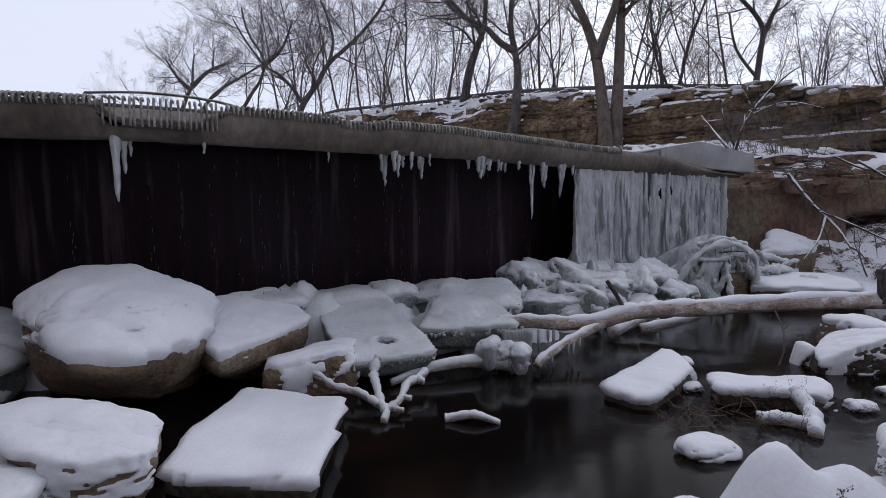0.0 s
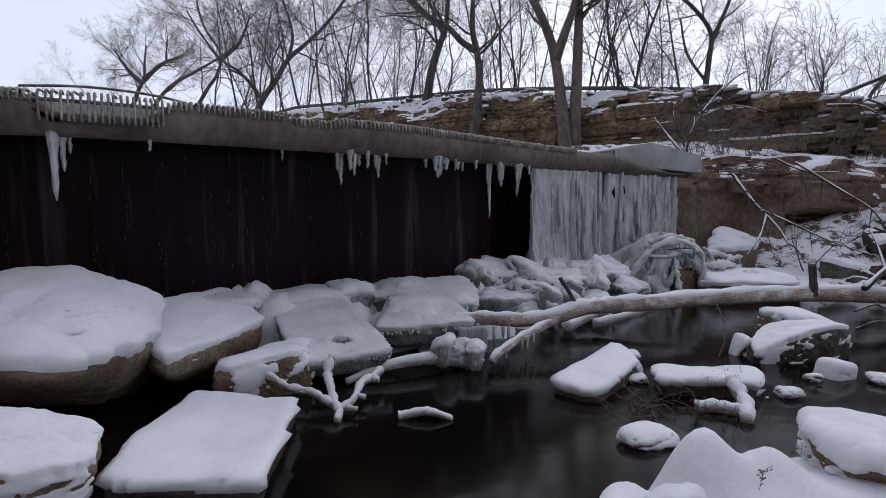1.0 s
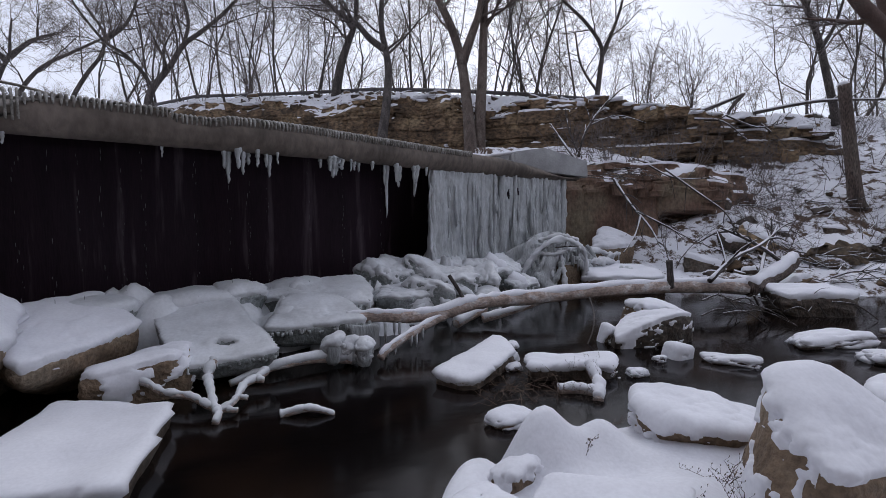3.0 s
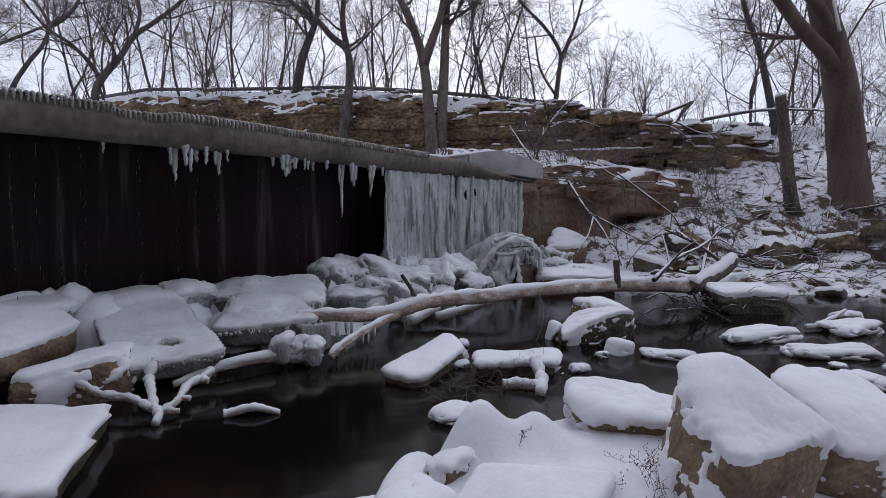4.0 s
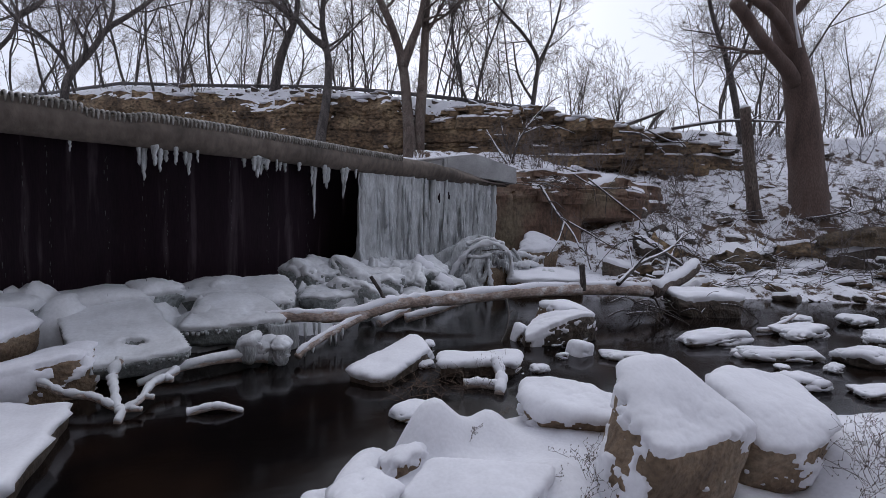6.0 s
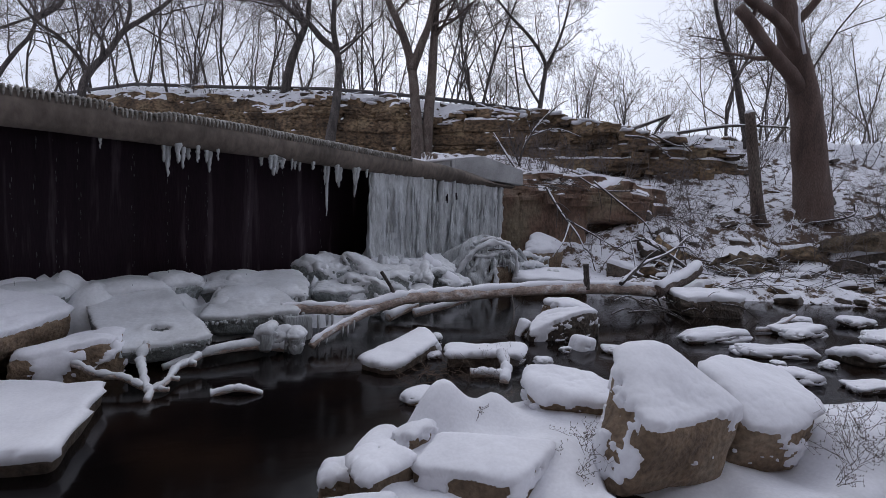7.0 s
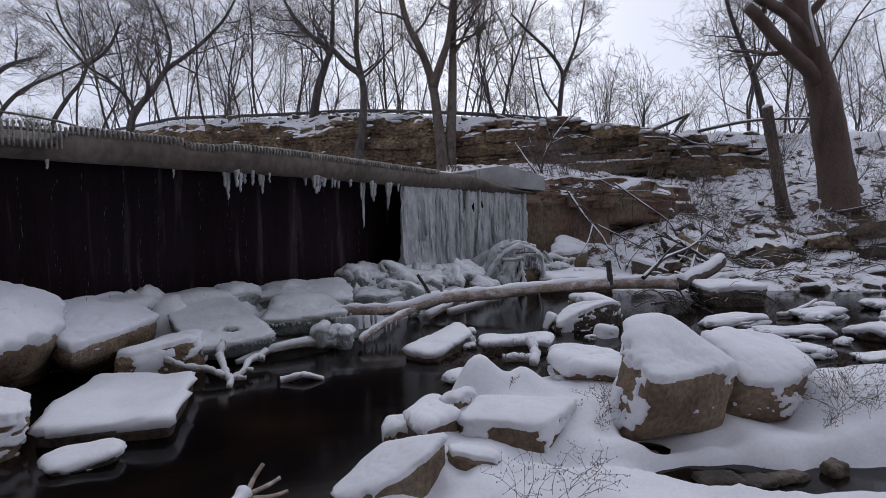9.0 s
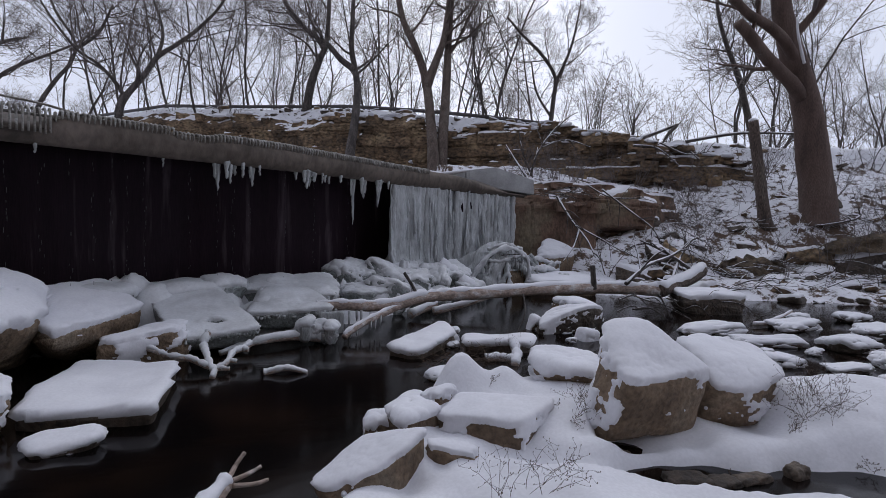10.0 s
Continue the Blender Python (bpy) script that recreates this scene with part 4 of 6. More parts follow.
for k, (x, y, z, a, b, c, r) in enumerate([(1.9, 9.15, 0.38, 0.3, 0.3, 0.32, 25), (2.25, 9.5, 0.42, 0.3, 0.3, 0.34, 10), (2.6, 9.2, 0.4, 0.36, 0.3, 0.3, 40), (2.1, 8.65, 0.2, 0.35, 0.24, 0.24, 15),
                                           (2.55, 8.75, 0.2, 0.28, 0.3, 0.3, 70), (3.0, 9.1, 0.28, 0.3, 0.36, 0.3, 80), (3.15, 9.75, 0.36, 0.4, 0.3, 0.26, 30), (3.6, 9.6, 0.3, 0.26, 0.5, 0.28, -20),
                                           (4.05, 10.1, 0.34, 0.4, 0.28, 0.25, 30), (4.4, 9.85, 0.15, 0.3, 0.25, 0.2, 30), (3.45, 8.9, 0.1, 0.24, 0.3, 0.2, -30)]):
    boulder("boulder", "rounded mound of glazed snow and ice over rock", (x, y, z), (a, b, c), (10, 0, r), 0.6, 0.2, 0.05, 200 + k, 26, line=0.3, fringe=12, warp=0.4, patch=0.5, **ICY)


def ice_mound():
    """A fluted dome of ice with a hollow in its flank."""
    cx, cy, top_z = 5.45, 10.85, 1.06
    na, nu = 110, 30
    verts, faces = [], []
    for j in range(nu + 1):
        u = j / nu
        for i in range(na):
            a = 2 * math.pi * i / na
            c, s = math.cos(a), math.sin(a)
            r = (1 - u ** 2.4) ** 0.5 if u < 1 else 0.02
            r *= 1 + 0.07 * (1 - u) * (0.5 - abs(nz((c * 4.5, s * 4.5, u * 0.5), 1, 3)) * 2) + 0.34 * nz((c * 2.6, s * 2.6, u * 3.5), 1, 4) + 0.25 * nz((c * 1.4, s * 1.4, u * 1.5), 1.2, 5) + 0.16 * nz((c * 6, s * 6, u * 5), 1, 6)
            off = abs((a - math.radians(297) + math.pi) % (2 * math.pi) - math.pi)
            r *= 1 - 0.62 * smooth01(0.62, 0.40, off) * smooth01(0.66, 0.52, u + 0.05 * math.sin(a * 40))
            verts.append((cx + c * r * 0.9, cy + s * r * 0.6, -0.08 + (top_z + 0.08) * u + 0.12 * nz((c * 2, s * 2, u), 1.7)))
    for j in range(nu):
        for i in range(na):
            p, q = j * na + i, j * na + (i + 1) % na
            faces.append((p, q, q + na, p + na))
    faces.append(tuple(nu * na + i for i in range(na)))
    ob = thing("ice_mound", "fluted dome of grey ice with a hollow in its side", "ice mound")
    part_mesh("dome", mesh_from("dome", verts, faces, ICE), ob)
    rng = random.Random(61)
    for k in range(16):
        t = Tubes()
        x = 5.42 + 0.5 * k / 15
        z = 0.72 - 0.25 * abs(k / 15 - 0.45) + rng.uniform(-0.03, 0.03)
        ln = rng.uniform(0.08, 0.28)
        y = 10.32 + 0.06 * rng.random()
        t.add([(x, y, z), (x, y, z - ln * 0.6), (x, y, z - ln)], [0.03, 0.02, 0.005], 6)
        part_mesh("icicle", t.mesh("icicle", ICE), ob)


ice_mound()
boulder("boulder", "brown boulder sheltered in the hollow of the ice mound", (5.74, 10.60, 0.24), (0.28, 0.20, 0.27), (0, 0, 20), 0.6, 0.12, 0.05, 31, 18, line=0.85)
boulder("boulder", "flat stone under snow beside the frozen roots", (6.75, 10.3, 0.14), (0.75, 0.5, 0.16), (3, 0, -12), 0.85, 0.08, 0.1, 29, 18, line=0.4)
boulder("boulder", "wedge of brown rock with a smooth snow top", (0, 0, 0), (0.5, 0.5, 0.2), (0, 0, 0), 0.8, 0.03, 0.08, 30, 26, line=0.55, sharp=14, chips=2, group="rocks on the bank",
        corners=[(6.78, 11.6, 0.78), (7.18, 11.35, 0.68), (7.85, 11.38, 0.72), (8.0, 11.65, 0.93), (7.36, 12.1, 1.14), (7.95, 12.2, 1.0), (6.85, 11.7, 0.1), (7.2, 11.42, 0.1), (7.8, 11.42, 0.1), (8.0, 12.2, 0.1), (7.2, 12.2, 0.1)])



def ice_shelf():
    """The lumpy shelf of spray ice that joins the rocks at the foot of the dam."""
    rng = random.Random(8)
    lumps = [(rng.uniform(-4.4, 4.9), rng.uniform(-0.55, 0.75), rng.uniform(0.10, 0.28), rng.uniform(0.12, 0.46)) for _ in range(150)]
    us, vs = np.arange(-4.6, 5.0, 0.055), np.arange(-0.8, 1.1, 0.055)
    verts, faces = [], []
    for u in us:
        p, d, out = lip_frame(u)
        for v in vs:
            z = -0.12
            for lu, lv, r, h in lumps:
                if lu < 0.4 and lv > -0.05:
                    continue
                q = ((u - lu) ** 2 + (v - lv) ** 2) / (r * r)
                if q < 1:
                    z = max(z, (h + 0.12) * math.sqrt(1 - q) * (1 if lv < 0.4 else 0.8) - 0.02)
            c = p + out * v
            z += 0.05 * nz((c.x, c.y, 0), 6, 1) + 0.03 * nz((c.x, c.y, z), 14, 2)
            z += 0.16 * smooth01(2.2, 3.2, u) * smooth01(0.7, 0.0, v) + 0.22 * smooth01(0.25, -0.3, v)
            verts.append((c.x, c.y, z))
    m = len(vs)
    faces = [(i * m + k, i * m + k + 1, (i + 1) * m + k + 1, (i + 1) * m + k) for i in range(len(us) - 1) for k in range(m - 1)]
    ob = new("ice_shelf", mesh_from("ice_shelf", verts, [tuple(reversed(f)) for f in faces], SNOW_ICY))
    tagged(ob, "lumpy shelf of grey spray ice along the foot of the dam", "ice shelf")


ice_shelf()

# out in the water
boulder("boulder", "long block of stone tilted in water under thick snow", (0, 0, 0), (0.5, 0.5, 0.2), (0, 0, 0), 0.85, 0.025, 0.10, 33, 26, mat=STONE_DARK, line=0.35, under=0.0, quad=[(1.99, 6.13, 0.06), (2.25, 5.8, 0.05), (3.03, 6.56, 0.14), (2.84, 6.9, 0.15)], bottom=-0.15)
boulder("boulder", "straight box-shaped stone with a thick snow loaf", (0, 0, 0), (0.5, 0.5, 0.2), (0, 0, 0), 0.9, 0.02, 0.09, 34, 26, mat=STONE_DARK, line=0.35, under=0.0, quad=[(2.88, 5.96, 0.10), (3.74, 5.84, 0.10), (3.86, 6.18, 0.10), (3.0, 6.3, 0.10)], drape=0.1)
boulder("boulder", "large dark wedge of rock with snow on its sloping back", (0, 0, 0), (0.5, 0.5, 0.2), (0, 0, 0), 0.8, 0.03, 0.06, 35, 38, mat=STONE_DARK, line=0.62, patch=0.35, sharp=16, chips=2,
        corners=[(4.2, 6.66, 0.10), (5.05, 6.62, 0.37), (5.30, 6.72, 0.34), (5.3, 7.2, 0.30), (4.55, 7.2, 0.2), (4.2, 6.68, -0.1), (4.7, 6.66, -0.1), (5.45, 6.79, -0.1), (5.5, 7.2, -0.1), (4.4, 7.2, -0.1)])
boulder("boulder", "angular snow-covered rock behind a larger rock", (5.35, 7.5, 0.10), (0.36, 0.26, 0.2), (0, 12, 10), 0.7, 0.1, 0.07, 36, 18, line=0.4)
boulder("boulder", "little snow-covered rock standing in water", (4.75, 6.29, 0.02), (0.105, 0.085, 0.09), (0, 10, 10), 0.8, 0.06, 0.06, 37, 18, line=0.0, drape=0.12, under=0.0)
boulder("boulder", "slim stone under snow leaning on a larger rock", (4.34, 7.02, 0.04), (0.07, 0.06, 0.14), (0, 18, 10), 0.6, 0.1, 0.045, 38, 18, line=0.0, drape=0.12, under=0.0)
for k, (x, y, a, b, h, r) in enumerate([(2.84, 6.3, 0.08, 0.05, 0.03, 10), (3.95, 5.88, 0.09, 0.06, 0.03, 0), (6.3, 4.76, 0.22, 0.11, 0.075, -8), (6.8, 4.42, 0.22, 0.11, 0.045, -15),
                                        (6.85, 6.3, 0.44, 0.17, 0.10, -3), (7.05, 5.5, 0.46, 0.13, 0.08, -18), (7.9, 5.1, 0.32, 0.22, 0.12, -20), (8.5, 6.25, 0.42, 0.2, 0.11, 5),
                                        (9.3, 5.6, 0.32, 0.16, 0.08, 10), (10.2, 6.5, 0.25, 0.15, 0.08, 10), (10.6, 5.2, 0.4, 0.22, 0.1, 0), (7.15, 5.0, 0.07, 0.05, 0.04, 0),
                                        (3.05, 6.85, 0.05, 0.05, 0.07, 0), (2.95, 6.65, 0.04, 0.03, 0.04, 0), (6.75, 4.0, 0.07, 0.06, 0.05, 0), (6.6, 5.2, 0.06, 0.05, 0.03, 0),
                                        (7.7, 4.45, 0.3, 0.15, 0.08, 0), (5.1, 6.0, 0.2, 0.09, 0.07, -30), (4.45, 6.2, 0.05, 0.04, 0.03, 0), (9.4, 6.9, 0.2, 0.1, 0.06, 0)]):
    boulder("river_stone", "flat river stone under a snow cushion", (x, y, 0.0), (a, b, h), (0, 0, r), 0.55, 0.26, 0.05 + 0.06 * min(1, a), 60 + k, 18, mat=STONE_DARK, warp=0.4,
            line=0.15, category="stone", group="small snowy stones in the water")

# the near pile
for k, (x, y, a, b, h) in enumerate([(3.2, 3.03, 0.13, 0.07, 0.05), (3.42, 2.95, 0.1, 0.06, 0.04), (3.62, 2.93, 0.12, 0.05, 0.04), (3.95, 2.9, 0.07, 0.05, 0.07), (3.02, 3.42, 0.06, 0.05, 0.04)]):
    boulder("wet_stone", "wet brown stone lying in the small pool", (x, y, 0.0), (a, b, h), (0, 0, -20 + 9 * k), 0.5, 0.2, 0, 520 + k, 12, mat=STONE_DARK, category="stone", group="wet stones in the pool")
boulder("boulder", "big angular tan boulder with a deep sloping snow cap", (0, 0, 0), (0.5, 0.5, 0.2), (0, 0, 0), 0.8, 0.022, 0.085, 41, 38, line=0.5, patch=0.3, sharp=16, chips=3,
        corners=[(3.2, 3.84, 0.80), (3.52, 3.86, 0.80), (3.8, 3.40, 0.52), (3.02, 3.33, 0.48), (2.94, 3.62, 0.40), (2.90, 3.68, 0.0), (2.96, 3.48, 0.06), (3.68, 3.46, 0.06), (3.85, 3.9, -0.05), (3.2, 4.1, -0.05), (3.45, 3.40, 0.2)])
boulder("boulder", "large tan boulder leaning on its neighbour under snow", (0, 0, 0), (0.5, 0.5, 0.2), (0, 0, 0), 0.7, 0.022, 0.09, 42, 38, line=0.45, patch=0.3, sharp=14, chips=3,
        corners=[(3.86, 3.85, 0.62), (4.45, 4.12, 0.56), (4.95, 4.02, 0.45), (4.52, 3.46, 0.40), (4.08, 3.34, 0.33), (3.80, 3.42, 0.40), (3.82, 3.56, 0.02), (4.25, 3.41, 0.05), (4.62, 3.55, 0.05), (4.95, 4.05, -0.05), (4.1, 4.15, -0.05)])
boulder("boulder", "flat-topped tan rock with an even snow sheet", (0, 0, 0), (0.5, 0.5, 0.2), (0, 0, 0), 0.85, 0.018, 0.06, 43, 38, line=0.6, patch=0.5, sharp=18, chips=2,
        corners=[(1.84, 3.84, 0.20), (2.33, 3.49, 0.24), (2.76, 3.78, 0.25), (2.12, 4.08, 0.25), (1.9, 3.8, -0.05), (2.26, 3.46, -0.05), (2.5, 3.6, -0.05), (2.65, 3.85, -0.05), (2.1, 4.05, -0.05)])
boulder("boulder", "small brown rock showing through the snow at the water edge", (1.99, 4.22, 0.12), (0.13, 0.10, 0.12), (0, 0, 25), 0.5, 0.12, 0.05, 44, 18, line=0.55, patch=0.2)
boulder("boulder", "low rock under a long lobe of snow at the shore", (1.77, 4.22, 0.0), (0.28, 0.12, 0.13), (0, -8, 52), 0.4, 0.10, 0.07, 145, 18, line=-0.1)
boulder("boulder", "bare brown rock edge under a lip of snow", (1.86, 3.52, 0.07), (0.17, 0.08, 0.08), (0, 8, -18), 0.6, 0.12, 0.05, 146, 12, line=0.75)
boulder("boulder", "rounded block of rock almost hidden by snow", (0, 0, 0), (0.5, 0.5, 0.2), (0, 0, 0), 0.7, 0.05, 0.07, 45, 26, line=0.0, patch=0.3, sharp=9, drape=0.08,
        corners=[(2.86, 4.36, 0.32), (3.4, 4.12, 0.29), (3.86, 4.34, 0.25), (3.72, 4.6, 0.30), (3.1, 4.84, 0.39), (2.93, 4.4, 0.05), (3.3, 4.2, 0.05), (3.85, 4.4, 0.0), (3.65, 4.6, 0.0), (3.1, 4.8, 0.0)])
boulder("boulder", "sloping tan rock with snow on its back", (0, 0, 0), (0.5, 0.5, 0.2), (0, 0, 0), 0.8, 0.018, 0.06, 46, 38, line=0.5, patch=0.15, sharp=16, chips=2,
        corners=[(1.0, 3.44, 0.05), (1.36, 3.30, 0.17), (1.55, 3.36, 0.23), (1.74, 3.55, 0.25), (1.38, 3.70, 0.21), (1.12, 3.3, -0.06), (1.4, 3.26, -0.06), (1.68, 3.47, -0.06), (1.7, 3.6, -0.06), (1.35, 3.72, -0.06)])
boulder("boulder", "small snow-covered lump of rock", (1.5, 3.96, 0.08), (0.09, 0.09, 0.13), (0, 0, 0), 0.5, 0.2, 0.05, 47, 12, line=0.2)
boulder("boulder", "small rock with a snow hood", (1.72, 3.9, 0.1), (0.17, 0.12, 0.16), (0, 0, 30), 0.6, 0.12, 0.07, 48, 18, line=0.35)
boulder("boulder", "flat snow-covered stone at the edge of the water", (2.38, 5.2, 0.0), (0.16, 0.09, 0.05), (0, 0, 10), 0.4, 0.2, 0.07, 49, 12, line=0.1)
boulder("boulder", "flat stone just above water under snow", (-0.45, 4.42, 0.0), (0.19, 0.10, 0.05), (0, 0, 10), 0.5, 0.15, 0.07, 50, 12, line=0.05, mat=STONE_DARK)
boulder("boulder", "flat stone just above water under snow", (-0.4, 3.42, 0.0), (0.26, 0.14, 0.06), (0, 0, 5), 0.5, 0.15, 0.08, 51, 12, line=0.05, mat=STONE_DARK)


def coated(name, label, category, paths, wood, snow_r, group="", snow_mat=None, at=(0, 0, 0), icicles=(), lumpy=0.5):
    """Branch wood with a ridge of snow along its upper side. paths: (points, r0, r1)."""
    top = thing(name, label, category, at, group)
    stems, ridges = [], []
    rng = random.Random(len(paths) * 7 + int(abs(paths[0][0][0][0]) * 100))
    for pts, r0, r1 in paths:
        n = 5 * (len(pts) - 1)
        line = spline(pts, n)
        rad = taper(r0, r1, n, 0.15, rng)
        t = Tubes()
        t.add(line, rad, 8)
        stems.append(t)
        if snow_r and (r0 >= 0.02 or not ridges):
            s = Tubes()
            up = [p + Vector((0, 0, r * 0.75)) for p, r in zip(line, rad)]
            s.add(up, [r * snow_r * (1.05 - lumpy / 2 + lumpy * rng.random()) for r in rad], 8, squash=0.9)
            ridges.append(s)
    for k, t in enumerate(stems):
        stem = "side_stem" if k else "main_stem"
        part_mesh(stem, t.mesh(stem, wood), top)
    for s in ridges:
        part_mesh("snow_ridge", s.mesh("snow_ridge", snow_mat or SNOW), top, "snow lying along the top")
    for x, y, z, ln in icicles:
        k = Tubes()
        k.add([(x, y, z), (x, y, z - ln * 0.6), (x, y, z - ln)], [0.022, 0.018, 0.004], 5)
        part_mesh("icicle", k.mesh("icicle", ICE), top)
    return top


# ---------------------------------------------------------------- the fallen log and drift wood
coated("fallen_log", "long barkless fallen log lying across the river under snow", "log",
       [([(1.28, 7.42, 0.34), (1.55, 7.38, 0.36), (1.95, 7.34, 0.345), (2.36, 7.4, 0.345), (2.76, 7.56, 0.405), (3.12, 7.68, 0.415), (3.8, 7.85, 0.40), (4.6, 8.0, 0.41), (5.6, 8.12, 0.42), (6.7, 8.18, 0.39), (7.6, 8.14, 0.34)], 0.062, 0.11),
        ([(2.45, 7.42, 0.33), (1.98, 7.1, 0.22), (1.66, 6.82, 0.13), (1.58, 6.74, 0.07)], 0.05, 0.04)], DRIFT, 0.62, lumpy=0.8,
       icicles=[(1.95, 7.04, 0.21, 0.13), (2.02, 7.1, 0.22, 0.16), (2.1, 7.15, 0.25, 0.14), (1.66, 6.8, 0.13, 0.08), (1.75, 6.88, 0.15, 0.1), (1.86, 7.26, 0.3, 0.2), (1.8, 7.26, 0.3, 0.14), (1.7, 7.26, 0.3, 0.24)])
coated("stick", "short dark broken stick standing on the log", "stick", [([(2.72, 7.52, 0.42), (2.62, 7.52, 0.60), (2.5, 7.52, 0.78)], 0.028, 0.022)], BARK_DARK, 0)
coated("branch_stub", "dark upright branch stub on the log", "branch stub", [([(6.1, 8.1, 0.4), (6.08, 8.1, 0.6), (6.05, 8.1, 0.82)], 0.055, 0.045)], BARK_DARK, 0)
coated("bank_log", "snow-covered log lying up the far bank", "log", [([(7.5, 8.05, 0.34), (8.4, 8.5, 0.42), (9.0, 8.8, 0.5), (9.5, 9.05, 0.62)], 0.13, 0.13)], BARK, 0.8)
coated("driftwood", "lumpy snow-coated forked driftwood reaching over dark water", "driftwood",
       [([(-0.55, 6.3, 0.19), (-0.36, 6.2, 0.17), (-0.2, 6.06, 0.13), (0.0, 5.97, 0.12), (0.15, 5.86, 0.08), (0.25, 5.78, 0.05), (0.24, 5.68, 0.0)], 0.026, 0.026),
        ([(0.12, 6.28, 0.30), (0.10, 6.16, 0.2), (0.15, 6.0, 0.14), (0.2, 5.85, 0.08), (0.26, 5.74, 0.03)], 0.034, 0.026),
        ([(0.25, 5.78, 0.05), (0.33, 5.9, 0.07), (0.36, 6.04, 0.09), (0.38, 6.2, 0.10), (0.46, 6.3, 0.11), (0.53, 6.42, 0.13)], 0.022, 0.03), ([(0.28, 5.82, 0.05), (0.38, 5.78, 0.05)], 0.02, 0.016),
        ([(0.35, 5.98, 0.08), (0.43, 5.96, 0.07)], 0.02, 0.014), ([(0.44, 6.28, 0.11), (0.52, 6.26, 0.1)], 0.026, 0.02)], DRIFT, 1.0, snow_mat=SNOW_ICY, lumpy=0.9)
boulder("ice_sheet", "sheet of grey ice hanging below the log", (0, 0, 0), (0.5, 0.5, 0.2), (0, 0, 0), 0.8, 0.03, 0, 73, 12, ICE, under=0.1, quad=[(1.3, 7.24, 0.3), (1.66, 7.26, 0.3), (1.66, 7.36, 0.3), (1.3, 7.34, 0.3)], bottom=-0.02, category="ice sheet", group="ice sheets")
coated("driftwood", "icy branch lying low along the water", "driftwood",
       [([(0.22, 6.42, 0.03), (0.55, 6.62, 0.09), (0.95, 6.78, 0.10), (1.3, 6.8, 0.07)], 0.022, 0.06)], DRIFT, 1.25, snow_mat=SNOW_ICY, lumpy=0.5)
boulder("ice_lump", "knobbly lump of white ice on a low branch", (1.12, 6.8, 0.15), (0.11, 0.1, 0.14), (0, 0, 0), 0.2, 0.25, 0.05, 70, 12, ICE, SNOW_ICY, 0.1, category="ice lump", group="ice lumps")
boulder("ice_lump", "knobbly lump of white ice on a low branch", (1.28, 6.82, 0.13), (0.1, 0.1, 0.12), (0, 0, 0), 0.2, 0.25, 0.05, 71, 12, ICE, SNOW_ICY, 0.1, category="ice lump", group="ice lumps")
boulder("ice_lump", "knobbly lump of white ice on a low branch", (1.42, 6.78, 0.11), (0.1, 0.1, 0.13), (0, 0, 0), 0.2, 0.25, 0.05, 72, 12, ICE, SNOW_ICY, 0.1, category="ice lump", group="ice lumps")
coated("ice_raft", "thin snowy piece of wood afloat in black water", "driftwood", [([(0.7, 5.72, 0.0), (0.8, 5.71, 0.03), (0.9, 5.7, 0.045), (1.0, 5.68, 0.03), (1.1, 5.66, 0.0)], 0.028, 0.016)], DRIFT, 1.2)
coated("driftwood", "snow-covered branch with bare prongs at the near shore", "driftwood",
       [([(0.42, 3.2, 0.04), (0.54, 3.42, 0.07), (0.6, 3.55, 0.09)], 0.055, 0.04), ([(0.6, 3.55, 0.09), (0.63, 3.64, 0.13), (0.68, 3.68, 0.19)], 0.015, 0.011),
        ([(0.6, 3.55, 0.09), (0.7, 3.6, 0.1), (0.77, 3.63, 0.12)], 0.015, 0.010), ([(0.63, 3.53, 0.08), (0.74, 3.52, 0.08), (0.81, 3.55, 0.08)], 0.014, 0.010)], DRIFT, 0.9)
coated("driftwood", "snowy branch hanging over the water beyond the log", "driftwood", [([(3.1, 8.0, 0.1), (3.7, 8.1, 0.2), (4.3, 8.3, 0.3)], 0.05, 0.03), ([(2.7, 7.9, 0.08), (3.2, 8.2, 0.2)], 0.06, 0.05)], DRIFT, 1.0)
coated("driftwood", "snow-covered forked stub lying against a box-shaped stone", "driftwood",
       [([(3.42, 5.86, 0.12), (3.4, 5.72, 0.08), (3.33, 5.55, 0.04), (3.24, 5.42, 0.0)], 0.05, 0.045), ([(3.3, 5.5, 0.03), (3.16, 5.62, 0.03), (3.0, 5.66, 0.02)], 0.035, 0.04)], DRIFT, 1.1, lumpy=0.6)
coated("driftwood", "thin driftwood half buried in ice on the water", "driftwood", [([(7.9, 6.45, 0.05), (8.3, 6.4, 0.05), (8.8, 6.35, 0.08)], 0.03, 0.03), ([(8.2, 6.5, 0.06), (8.6, 6.55, 0.12), (8.9, 6.6, 0.2)], 0.025, 0.02)], DRIFT, 0.9)


